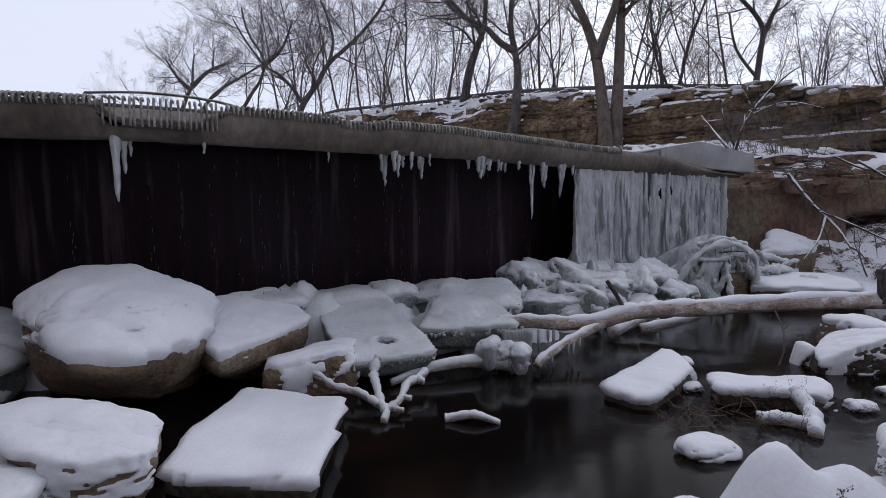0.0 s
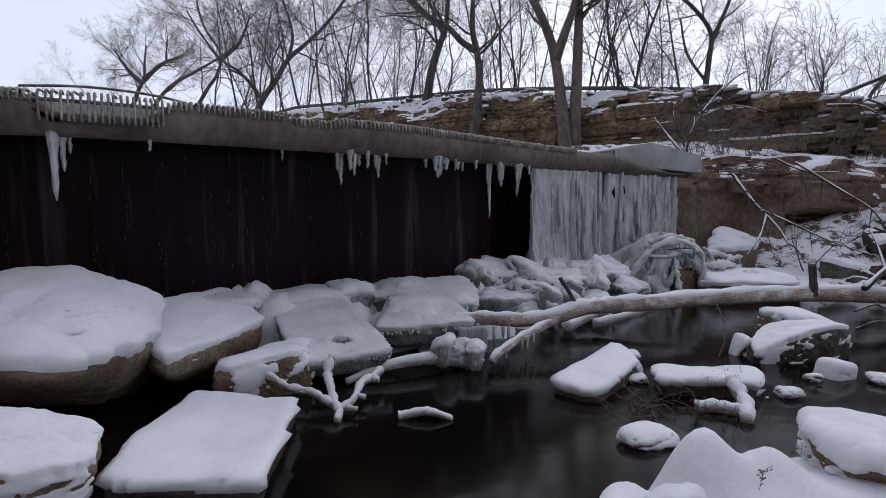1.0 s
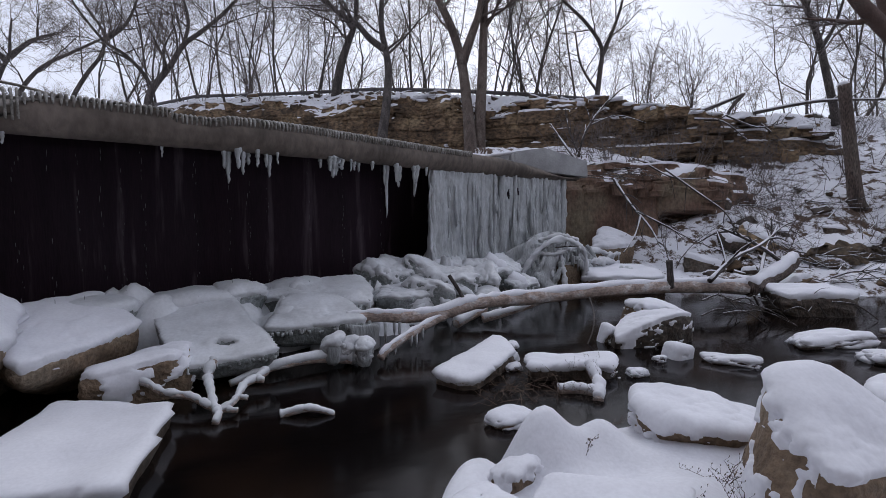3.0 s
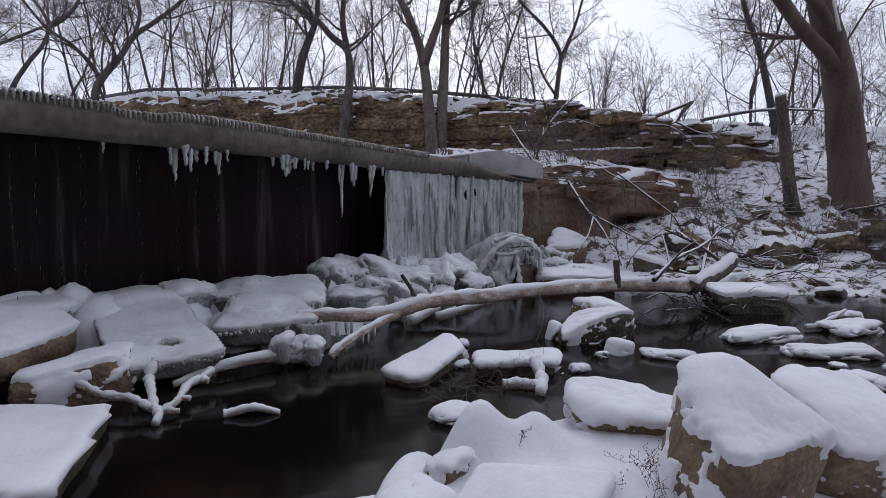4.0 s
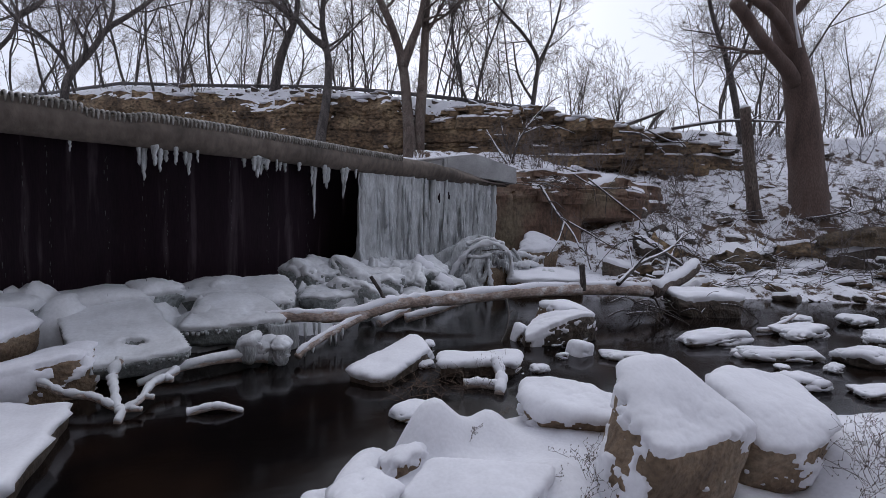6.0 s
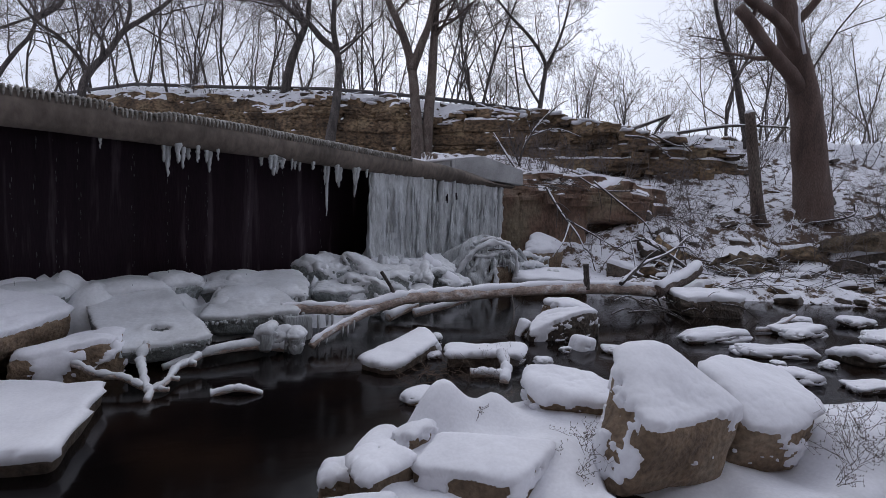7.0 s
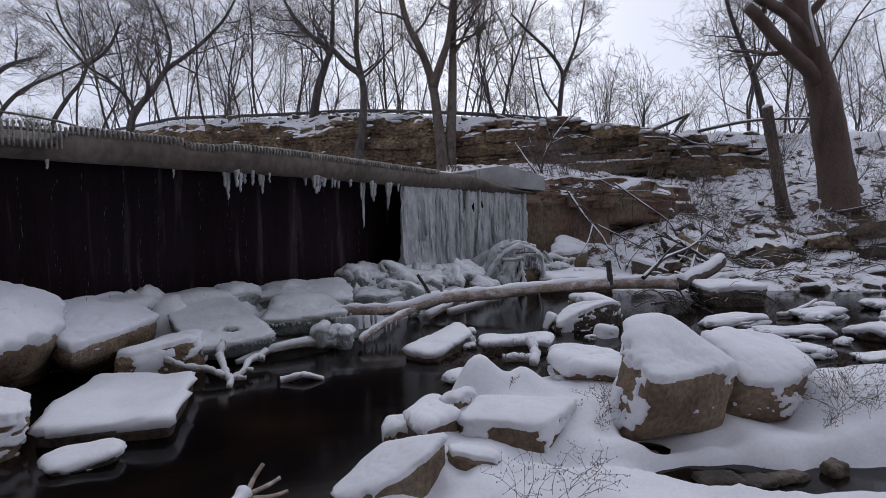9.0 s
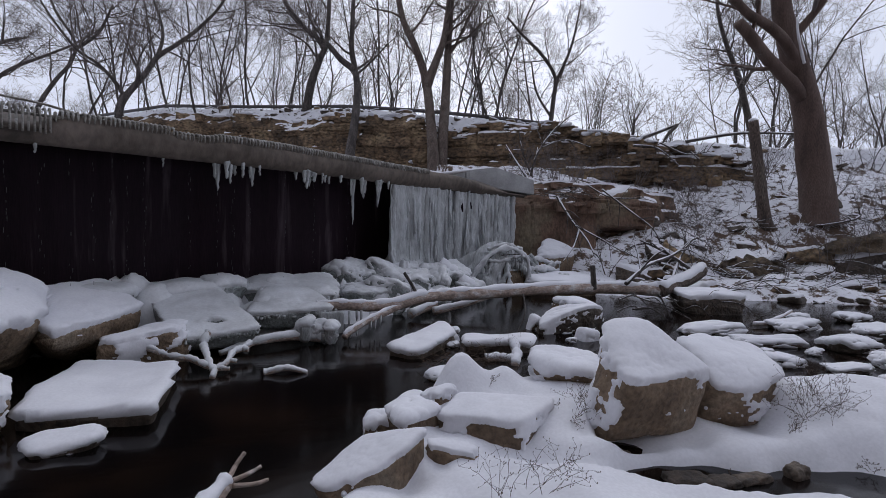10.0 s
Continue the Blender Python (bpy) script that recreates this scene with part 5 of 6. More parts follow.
def frozen_roots():
    """Ice-coated roots arching over the mound and spreading over the rocks."""
    rng = random.Random(77)
    top = thing("frozen_roots", "tangle of roots and branches sheathed in white ice", "frozen roots", (0, 0, 0))

    def root(pts, r0, r1, mat, drips=0, grain=15):
        n = 36
        k = rng.uniform(0, 50)
        line = spline(pts, n)
        rad = [(r0 + (r1 - r0) * i / n) * (1 + 0.75 * nz((i * 0.22, k, 0), 1) + 0.35 * nz((i * 0.6, k, 3), 1)) for i in range(n + 1)]
        rad[0] *= 0.45
        rad[-1] *= 0.45
        t = Tubes()
        t.add(line, rad, 12, squash=0.9)
        for q, p in enumerate(t.v):
            c = line[q // 12]
            t.v[q] = c + (p - c) * (1 + 0.7 * nz(p, grain, 2) + 0.3 * nz(p, grain * 2.4, 4))
        ob = part_mesh("root", t.mesh("root", mat), top)
        for _ in range(drips):
            q = rng.randrange(3, n - 2)
            p = line[q] - Vector((0, 0, rad[q] * 0.5))
            ln = min(rng.uniform(0.05, 0.22), max(p.z - 0.02, 0.02))
            d = Tubes()
            d.add([p, p - Vector((0, 0, ln * 0.6)), p - Vector((0, 0, ln))], [rng.uniform(0.015, 0.03), 0.013, 0.003], 6)
            part_mesh("icicle", d.mesh("icicle", ICE), ob)
    # sheets of strands running down the dome
    for k in range(15):
        a = math.radians(rng.choice((rng.uniform(180, 268), rng.uniform(318, 352))))
        r = rng.uniform(0.9, 1.06)
        c = Vector((5.45 + rng.uniform(-0.2, 0.2), 10.82, 0))
        wob = rng.uniform(-0.8, 0.8)
        line = [c + Vector((0.9 * math.cos(a + wob * (1 - f)) * r * math.sqrt(max(0, 1 - (1 - f) ** 2.4)), 0.6 * math.sin(a + wob * (1 - f)) * r * math.sqrt(max(0, 1 - (1 - f) ** 2.4)),
                            1.0 * (1 - f) + rng.uniform(-0.04, 0.04))) for f in (0.04 + 0.2 * rng.random(), 0.3, 0.5, 0.7, 0.97)]
        root(line, rng.uniform(0.025, 0.06), rng.uniform(0.03, 0.06), SNOW_ICY if k % 3 == 0 else ICE, 2)
    # the roots that frame the hollow
    root([(4.66, 10.4, 0.3), (4.86, 10.36, 0.62), (5.1, 10.34, 0.87), (5.5, 10.36, 0.99), (5.82, 10.36, 0.86), (6.0, 10.36, 0.6), (6.0, 10.38, 0.08)], 0.06, 0.055, SNOW_ICY, 8)
    root([(5.0, 10.4, 0.72), (5.3, 10.33, 0.70), (5.6, 10.3, 0.80), (5.85, 10.3, 0.82)], 0.045, 0.03, SNOW_ICY, 10)
    root([(5.05, 10.5, 0.95), (5.4, 10.4, 1.06), (5.75, 10.42, 0.98), (5.95, 10.5, 0.8)], 0.05, 0.05, SNOW_ICY, 3)
    root([(5.3, 10.3, 0.83), (5.55, 10.26, 0.86), (5.8, 10.28, 0.84)], 0.014, 0.009, BARK_DARK)
    for x0, y0, z0, x1, y1, z1, r in ((6.0, 10.75, 0.74, 7.1, 11.15, 0.55, 0.075), (6.1, 10.6, 0.5, 7.1, 10.95, 0.40, 0.085), (6.05, 10.45, 0.28, 6.75, 10.5, 0.12, 0.09), (6.2, 10.3, 0.1, 6.6, 10.1, 0.05, 0.09), (6.7, 10.9, 0.5, 7.3, 11.2, 0.6, 0.045),
                                      (6.6, 10.5, 0.3, 7.2, 10.4, 0.3, 0.09)):
        mid = ((x0 + x1) / 2, (y0 + y1) / 2 - 0.1, (z0 + z1) / 2 + 0.06)
        root([(x0, y0, z0), mid, (x1, y1, z1)], r, r * 0.7, SNOW_ICY, 4)
    # arms of ice reaching down to the water
    root([(4.05, 9.9, 0.62), (4.4, 9.98, 0.42), (4.66, 10.05, 0.22), (4.9, 10.1, 0.02)], 0.09, 0.07, SNOW_ICY, 7, 9)
    root([(2.3, 9.3, 0.62), (2.75, 9.0, 0.5), (3.15, 8.85, 0.28), (3.3, 8.75, 0.05)], 0.09, 0.08, SNOW_ICY, 9, 9)
    root([(2.9, 9.55, 0.66), (3.3, 9.6, 0.6), (3.7, 9.7, 0.64)], 0.10, 0.09, SNOW_ICY, 9, 9)
    root([(1.75, 8.75, 0.45), (2.15, 8.5, 0.33), (2.4, 8.35, 0.1)], 0.08, 0.08, SNOW_ICY, 6, 9)


frozen_roots()
coated("bank_log", "broad log under deep smooth snow sloping down to the water", "log", [([(3.82, 10.05, 0.58), (4.02, 9.98, 0.42), (4.2, 9.9, 0.24), (4.42, 9.8, 0.0)], 0.13, 0.19)], DRIFT, 1.15, lumpy=0.2)


# ---------------------------------------------------------------- trees
def grow(rng, t_big, t_small, p, d, length, r, level, rules, sides, least=0.007):
    """One limb and all that branches from it."""
    bend, up, count, ratio = rules[level]
    n = 6 if level < 2 else 4 if level + 1 < len(rules) else 3
    pts, rad = [p.copy()], [r]
    q = p.copy()
    for i in range(n):
        d = (d + Vector((rng.gauss(0, bend), rng.gauss(0, bend), rng.gauss(0, bend) + up))).normalized()
        q = q + d * length / n
        pts.append(q.copy())
        rad.append(max(r * (1 - 0.75 * (i + 1) / n), least * 0.7))
    (t_big if level < 2 else t_small).add(pts, rad, sides[level], cap=False)
    if level + 1 < len(rules):
        for k in range(count):
            f = 0.22 + 0.78 * (k + rng.random()) / count
            i = min(int(f * n), n - 1)
            base = pts[i].lerp(pts[i + 1], f * n - i)
            axis_d = (pts[i + 1] - pts[i]).normalized()
            side = axis_d.cross(Vector((rng.gauss(0, 1), rng.gauss(0, 1), rng.gauss(0, 1)))).normalized()
            nd = (axis_d * rng.uniform(0.55, 1.1) + side * rng.uniform(0.6, 1.1)).normalized()
            grow(rng, t_big, t_small, base, nd, length * ratio * rng.uniform(0.7, 1.2) * (1.15 - 0.5 * f), max(rad[i] * 0.55, least), level + 1, rules, sides, least)


RULES = [(0.10, 0.05, 8, 0.6), (0.15, 0.06, 7, 0.6), (0.17, 0.05, 6, 0.6), (0.18, 0.03, 4, 0.62), (0.18, 0.02, 0, 0.5)]
POLE = [(0.085, 0.09, 11, 0.30), (0.15, 0.07, 5, 0.6), (0.17, 0.05, 4, 0.62), (0.18, 0.02, 0, 0.5)]
SIDES = [8, 5, 4, 3, 3]


def tree(name, label, at, trunks, seed, bark, limbs=7, reach=2.6, group="bare trees", low=0.45, rules=RULES):
    """A leafless tree: trunk lines given from the foot up, limbs grown from their upper parts."""
    top = thing(name, label, "tree", at, group)
    rng = random.Random(seed)
    big, small = Tubes(), Tubes()
    for pts, r0, r1 in trunks:
        n = 4 * (len(pts) - 1)
        line = spline(pts, n)
        rad = taper(r0, r1, n, 0.05, rng)
        if line[0].z < 0.2:
            rad[0] *= 1.25
        big.add(line, rad, 12, cap=True)
        for k in range(limbs):
            f = low + (1 - low) * (k + rng.random()) / limbs
            i = min(int(f * n), n - 1)
            d = (line[i + 1] - line[i]).normalized()
            side = d.cross(Vector((rng.gauss(0, 1), rng.gauss(0, 1), rng.gauss(0, 1)))).normalized()
            nd = (d * rng.uniform(0.5, 1.0) + side).normalized()
            grow(rng, big, small, line[i], nd, reach * rng.uniform(0.6, 1.2), rad[i] * 0.45, 1, rules, SIDES, 0.005)
    part_mesh("trunk", big.mesh("trunk", bark), top)
    part_mesh("crown", small.mesh("crown", TWIG), top, "fine bare twigs")
    return top


def rel(base, pts):
    return [Vector(p) - Vector(base) for p in pts]


def placed_tree(label, base, trunks, seed, bark=BARK, **kw):
    return tree("tree", label, base, [(rel(base, pts), a, b) for pts, a, b in trunks], seed, bark, **kw)


placed_tree("twin-trunked grey tree standing in front of the cliff", (6.5, 19.2, 3.0),
            [([(6.40, 19.2, 3.0), (6.47, 19.7, 4.3), (6.55, 20.3, 5.4), (6.54, 21.2, 7.45), (6.05, 21.2, 8.8), (5.45, 21.2, 9.95), (5.1, 21.2, 11.5)], 0.27, 0.10),
             ([(6.52, 21.1, 7.2), (6.92, 21.2, 8.3), (7.3, 21.2, 9.5), (7.5, 21.2, 11.5)], 0.21, 0.09),
             ([(6.78, 19.4, 3.0), (6.97, 20.0, 4.95), (7.3, 20.8, 6.7), (7.5, 21.3, 8.4), (7.6, 21.5, 9.7), (7.7, 21.5, 11.5)], 0.24, 0.12)], 1, limbs=4, low=0.6)
placed_tree("dark upright tree on the cliff top", (1.75, 26.0, 6.5), [([(1.72, 26.0, 6.5), (1.98, 26.0, 8.1), (2.36, 26.0, 9.3), (2.72, 26.0, 10.4), (2.8, 26.0, 13)], 0.24, 0.08),
            ([(2.6, 26.0, 9.9), (2.2, 26.0, 10.4), (1.2, 26.0, 11.1), (0.4, 25.8, 12.4)], 0.16, 0.05)], 2, BARK_DARK, limbs=6, reach=3.0)
placed_tree("dark crooked tree rooted below the cliff edge", (3.3, 21.3, 3.4), [([(3.3, 21.3, 3.4), (3.45, 21.7, 4.6), (3.6, 22, 5.4), (3.86, 23, 7.2), (3.8, 23.5, 8.3), (3.63, 23.5, 9.2), (3.65, 23.5, 10.4), (3.7, 23.5, 12.5)], 0.22, 0.08),
            ([(3.8, 23.5, 8.3), (3.17, 23.5, 8.67), (2.57, 23.5, 9.27), (1.76, 23.5, 9.7), (0.9, 23.5, 10.6)], 0.16, 0.06)], 3, BARK_DARK, limbs=5)
placed_tree("dark tree leaning out along the gorge under a dense twiggy crown", (-5.75, 24, 4.2), [([(-5.75, 24, 4.2), (-5.67, 24, 5.6), (-5.4, 24, 6.3), (-4.78, 24, 7.15), (-4.28, 24, 7.98), (-3.55, 24, 8.6), (-2.7, 24, 9.4), (-1.9, 24, 10.4), (-1.3, 24, 11.6)], 0.16, 0.04),
            ([(-5.52, 24, 6.35), (-5.86, 24, 6.9), (-6.42, 24, 7.48), (-7.1, 24, 7.94), (-7.87, 24, 8.97), (-8.4, 24, 9.9)], 0.085, 0.03),
            ([(-4.28, 24, 7.98), (-4.1, 24.2, 9.0), (-4.4, 24.4, 10.2), (-4.9, 24.4, 11.4)], 0.08, 0.03)], 4, BARK_DARK, limbs=8, reach=2.9, low=0.25)
placed_tree("round-crowned bare tree far along the gorge", (-16.2, 34, 6.4), [([(-16.3, 34, 6.4), (-16.15, 34, 7.7), (-15.7, 34, 8.9), (-15.34, 34, 9.6), (-15.25, 34, 10.6), (-15.1, 34, 11.6)], 0.155, 0.04),
            ([(-15.34, 34, 9.5), (-14.3, 34, 10.45), (-13.1, 34, 10.95)], 0.15, 0.07), ([(-15.5, 34, 9.3), (-16.4, 34.2, 10.2), (-17.1, 34.2, 11.4)], 0.12, 0.05)], 14, BARK_DARK, limbs=7, reach=2.4, low=0.35)
placed_tree("bare tree leaning far out along the gorge", (-13.8, 31, 6.0), [([(-13.8, 31, 6.0), (-13.45, 31, 7.15), (-12.47, 31, 8.4), (-10.9, 31, 9.34), (-9.63, 31, 10.1), (-8.36, 31, 11.1)], 0.125, 0.03)], 15, BARK_DARK, limbs=9, reach=2.4, low=0.25)
placed_tree("bare wide-crowned tree beside the leaning trees", (-10.2, 28, 5.4), [([(-10.2, 28, 5.4), (-9.92, 28, 6.45), (-9.3, 28, 7.55), (-8.72, 28, 8.4), (-8.54, 28, 9.4), (-9.3, 28, 10.7), (-9.6, 28, 12)], 0.11, 0.04),
            ([(-8.6, 28, 9.0), (-7.6, 28, 9.9), (-7.0, 28, 11.3)], 0.1, 0.04)], 16, BARK_DARK, limbs=7, reach=2.5, low=0.3)
placed_tree("massive brown tree with a broken snow-lined limb leaning over the bank", (15.5, 10.8, 1.75), [([(15.52, 10.8, 1.75), (15.4, 10.8, 2.5), (15.1, 10.8, 3.6), (14.85, 10.8, 4.6), (14.5, 10.8, 5.5), (14.05, 10.8, 6.3), (13.7, 10.8, 7.1), (13.5, 10.8, 7.7), (13.2, 10.8, 9.5)], 0.49, 0.20),
            ([(14.45, 10.75, 5.2), (13.95, 10.7, 5.55), (13.62, 10.7, 5.74), (12.96, 10.7, 6.14), (12.36, 10.7, 6.6), (11.95, 10.7, 6.86)], 0.19, 0.13),
            ([(14.1, 10.7, 6.1), (13.4, 10.6, 6.62), (12.8, 10.6, 6.9), (12.2, 10.6, 7.05), (11.6, 10.6, 7.4)], 0.15, 0.10)], 5, BARK_RED, limbs=2, reach=2.0)
placed_tree("slim bare tree behind the broken trunk", (17.3, 14.4, 4.3), [([(17.3, 14.4, 4.3), (16.8, 14.4, 5.6), (16.32, 14.4, 6.8), (15.98, 14.4, 7.4), (15.5, 14.4, 8.2), (15.1, 14.4, 9.2), (14.8, 14.4, 11)], 0.13, 0.04),
            ([(16.4, 14.4, 6.6), (16.9, 14.4, 7.4), (17.3, 14.4, 8.6)], 0.07, 0.03)], 6, BARK_DARK, limbs=8, reach=1.9)
placed_tree("many-stemmed bare tree on the cliff top", (11.95, 20, 5.6), [([(11.9, 20, 5.6), (12.05, 20, 7.1), (12.08, 20, 8.0), (11.4, 20, 8.85), (10.4, 20, 9.6), (9.7, 20, 10.2)], 0.11, 0.04),
            ([(12.08, 20, 7.7), (12.6, 20, 8.8), (12.93, 20, 9.8), (13.2, 20, 11.2)], 0.08, 0.03), ([(12.0, 20, 6.2), (11.3, 20.2, 7.3), (11.0, 20.2, 8.6)], 0.06, 0.03)], 7, BARK_DARK, limbs=6, reach=1.9, low=0.3)
fork_snow = Tubes()
fork_snow.add(spline([(14.0, 10.42, 6.0), (13.78, 10.38, 6.35), (13.66, 10.4, 6.75), (13.62, 10.42, 7.15)], 10), taper(0.04, 0.02, 10, 0.5), 8)
tagged(new("snow", fork_snow.mesh("snow", SNOW)), "line of snow lying in the fork of the big tree", "snow")


def broken_trunk():
    top = thing("broken_trunk", "broken-off tree trunk standing on the bank with snow on its end", "tree stump", (14.25, 11.4, 1.55))
    t = Tubes()
    line = spline([(0, 0, 0), (-0.4, 0, 1.6), (-0.76, 0, 3.08)], 10)
    t.add(line, [0.24, 0.19, 0.165, 0.155, 0.15, 0.145, 0.14, 0.14, 0.135, 0.13, 0.13], 14)
    part_mesh("trunk", t.mesh("trunk", BARK), top)
    s = Tubes()
    s.add([(-0.76, 0, 3.05), (-0.77, 0, 3.11), (-0.77, 0, 3.15)], [0.125, 0.115, 0.05], 12)
    part_mesh("snow_cap", s.mesh("snow_cap", SNOW), top)


broken_trunk()


def wood_behind():
    """The bare wood on the cliff top: pole trees, spreading trees and multi-stemmed thickets, with a clearing."""
    rng = random.Random(90)

    def kind(trunks, label, rules, height, r):
        big, small = Tubes(), Tubes()
        for _ in range(trunks):
            d = Vector((rng.gauss(0, 0.12 + 0.12 * (trunks > 1)), rng.gauss(0, 0.12), 1)).normalized()
            grow(rng, big, small, Vector((rng.gauss(0, 0.12) * (trunks > 1), rng.gauss(0, 0.1) * (trunks > 1), -0.4)), d, height * rng.uniform(0.8, 1.15), r, 0, rules, SIDES, 0.0056)
        top = thing("tree", label, "tree", (0, 0, 0), "wood on the cliff top")
        part_mesh("trunk", big.mesh("trunk", BARK_DARK), top)
        part_mesh("crown", small.mesh("crown", TWIG), top)
        return top
    fork = [(0.10, 0.04, 5, 0.62), (0.16, 0.05, 5, 0.6), (0.17, 0.05, 5, 0.6), (0.18, 0.03, 4, 0.6), (0.18, 0.02, 0, 0.5)]
    bush = [(0.12, 0.06, 5, 0.6), (0.16, 0.05, 4, 0.6), (0.17, 0.03, 2, 0.6), (0.18, 0, 0, 0.5)]
    poles = [kind(1, "slender upright bare tree in the wood above the cliff", POLE, rng.uniform(6.5, 9.5), rng.uniform(0.04, 0.075)) for _ in range(6)]
    wide = [kind(1, "spreading bare tree in the wood above the cliff", fork, rng.uniform(6.5, 8.5), rng.uniform(0.06, 0.09)) for _ in range(4)]
    thick = [kind(4, "low many-stemmed bare thicket along the cliff top", bush, 2.3, 0.022) for _ in range(5)]
    used = set()

    def put(kinds, x, y, s):
        src = rng.choice(kinds)
        m = Matrix.LocRotScale((x, y, ground_at(x, y)), Euler((0, 0, rng.uniform(0, 6.28))), None)
        if src.name in used:
            ob = copy_thing(src, m)
        else:
            used.add(src.name)
            ob = src
            ob.matrix_basis = m
        ob.scale = (s, s, s)

    def cliff_at(x):
        return float(np.interp(x, CLIFF_X, CLIFF_Y))

    def clearing(x, y):
        a = math.degrees(math.atan2(x - 1.1, y - 1.4))
        return 36 < a < 47.5 or a < -31
    for kinds, count, x0, x1, near, far, s0, s1, open_too in ((poles, 30, -17, 14, 2.6, 14, 0.75, 1.15, False), (wide, 21, -8, 13, 3.5, 13, 0.7, 1.05, False), (thick, 20, -3, 15.5, 0.8, 3.5, 0.4, 0.95, True),
                                                              (poles, 16, 17, 33, 4, 20, 0.7, 1.1, False), (wide, 14, 17, 33, 4, 18, 0.6, 1.0, False), (thick, 26, 15.5, 30, 0.5, 7, 0.4, 0.9, True), (thick, 22, -30, -9, 2.5, 7, 0.8, 1.3, True)):
        made = 0
        while made < count:
            x = rng.uniform(x0, x1)
            y = cliff_at(x) + near + (far - near) * rng.random() ** 1.3
            if open_too or not clearing(x, y):
                put(kinds, x, y, rng.uniform(s0, s1))
                made += 1
    for x, y, s in ((10.4, 23.4, 0.95), (12.6, 22.2, 0.8), (5.0, 27, 0.9), (-1.0, 29.5, 1.0), (-3.5, 28.5, 0.9), (-9.6, 34.5, 1.05), (-7.9, 32.8, 0.95), (-6.3, 31.6, 1.0), (-4.9, 30.9, 0.85), (-2.4, 30.2, 0.95), (-8.6, 35.5, 1.1), (-11.2, 37, 1.1), (-5.6, 33.5, 1.1), (-12.6, 38, 1.0)):
        put(wide, x, y, s)
    for x, y, s in ((14.1, 17.0, 1.15), (13.2, 18.4, 1.0), (15.3, 16.6, 0.8)):
        put(thick, x, y, s)
    for a, d, s in ((-41.5, 76, 1.0), (-36.5, 80, 1.05), (-34.8, 74, 0.9), (-31, 66, 0.95), (-29, 62, 0.95)):
        put(wide, 0.8 + d * math.sin(radians(a)), 2 + d * math.cos(radians(a)), s)


wood_behind()


# ---------------------------------------------------------------- bank: stones, brush, rail
def bank_stones():
    rng = random.Random(55)
    kinds = []
    for k in range(7):
        v, f = stone_shape((1.0, 0.75, 0.5), 0.6, 0.22, 400 + k, 8, warp=0.3)
        top = thing("bank_stone", "brown stone half buried in bank snow", "stone", (0, 0, 0), "stones on the bank")
        part_mesh("stone", mesh_from("stone", v, f, STONE_DARK if k % 3 else STRATA), top)
        sv, sf = snow_shell(v, f, Matrix.Identity(3), 0.22, 420 + k, 0.62)
        add_snow(sv, sf, SNOW, top)
        kinds.append(top)
    spots = [(10.7, 10.85, 0.42), (10.2, 10.9, 0.3), (11.3, 11.2, 0.35), (12.3, 10.7, 0.5), (13.3, 10.6, 0.45), (11.9, 10.2, 0.35), (9.6, 10.6, 0.25), (14.4, 10.0, 0.5), (15.4, 9.5, 0.6),
             (16.6, 8.9, 0.7), (17.6, 8.4, 0.7), (13.9, 9.6, 0.35), (15.8, 8.6, 0.4), (16.9, 7.7, 0.4)]
    while len(spots) < 150:
        x = rng.uniform(8.6, 19.5)
        d = rng.random() ** 1.1 * 6.5 + 0.05
        y = float(np.interp(x, SHORE_X, SHORE_Y)) + d
        if y > float(np.interp(x, CLIFF_X, CLIFF_Y)) + 1.0 or (x < 10.4 and y > 11.7) or math.hypot(x - 14.25, y - 11.4) < 0.5 or math.hypot(x - 15.5, y - 10.8) < 0.9:
            continue
        spots.append((x, y, rng.choice((0.06, 0.09, 0.12, 0.16, 0.26)) * rng.uniform(0.8, 1.3)))
    for x in np.arange(-4, 20, 0.33):
        for _ in range(2):
            y = float(np.interp(x, CLIFF_X, CLIFF_Y)) + rng.uniform(0.1, 2.0)
            spots.append((x, y, rng.choice((0.05, 0.07, 0.1, 0.16)) * rng.uniform(0.8, 1.3)))
    for k, (x, y, s) in enumerate(spots):
        m = Matrix.LocRotScale((x, y, ground_at(x, y) + s * rng.uniform(-0.25, 0.1)), Euler((rng.uniform(-0.3, 0.5), rng.uniform(-0.4, 0.4), rng.uniform(-0.9, 0.5))), None)
        if k < len(kinds):
            kinds[k].matrix_basis = m
            ob = kinds[k]
        else:
            ob = copy_thing(kinds[k % len(kinds)], m)
        ob.scale = (s * rng.uniform(0.9, 1.5), s, s * rng.uniform(0.7, 1.1))


bank_stones()

boulder("boulder", "snow-topped dark block at the foot of the bank", (8.35, 7.75, 0.12), (0.52, 0.36, 0.2), (2, 0, -18), 0.8, 0.1, 0.1, 81, 18, mat=STONE_DARK, line=0.55, group="rocks on the bank")


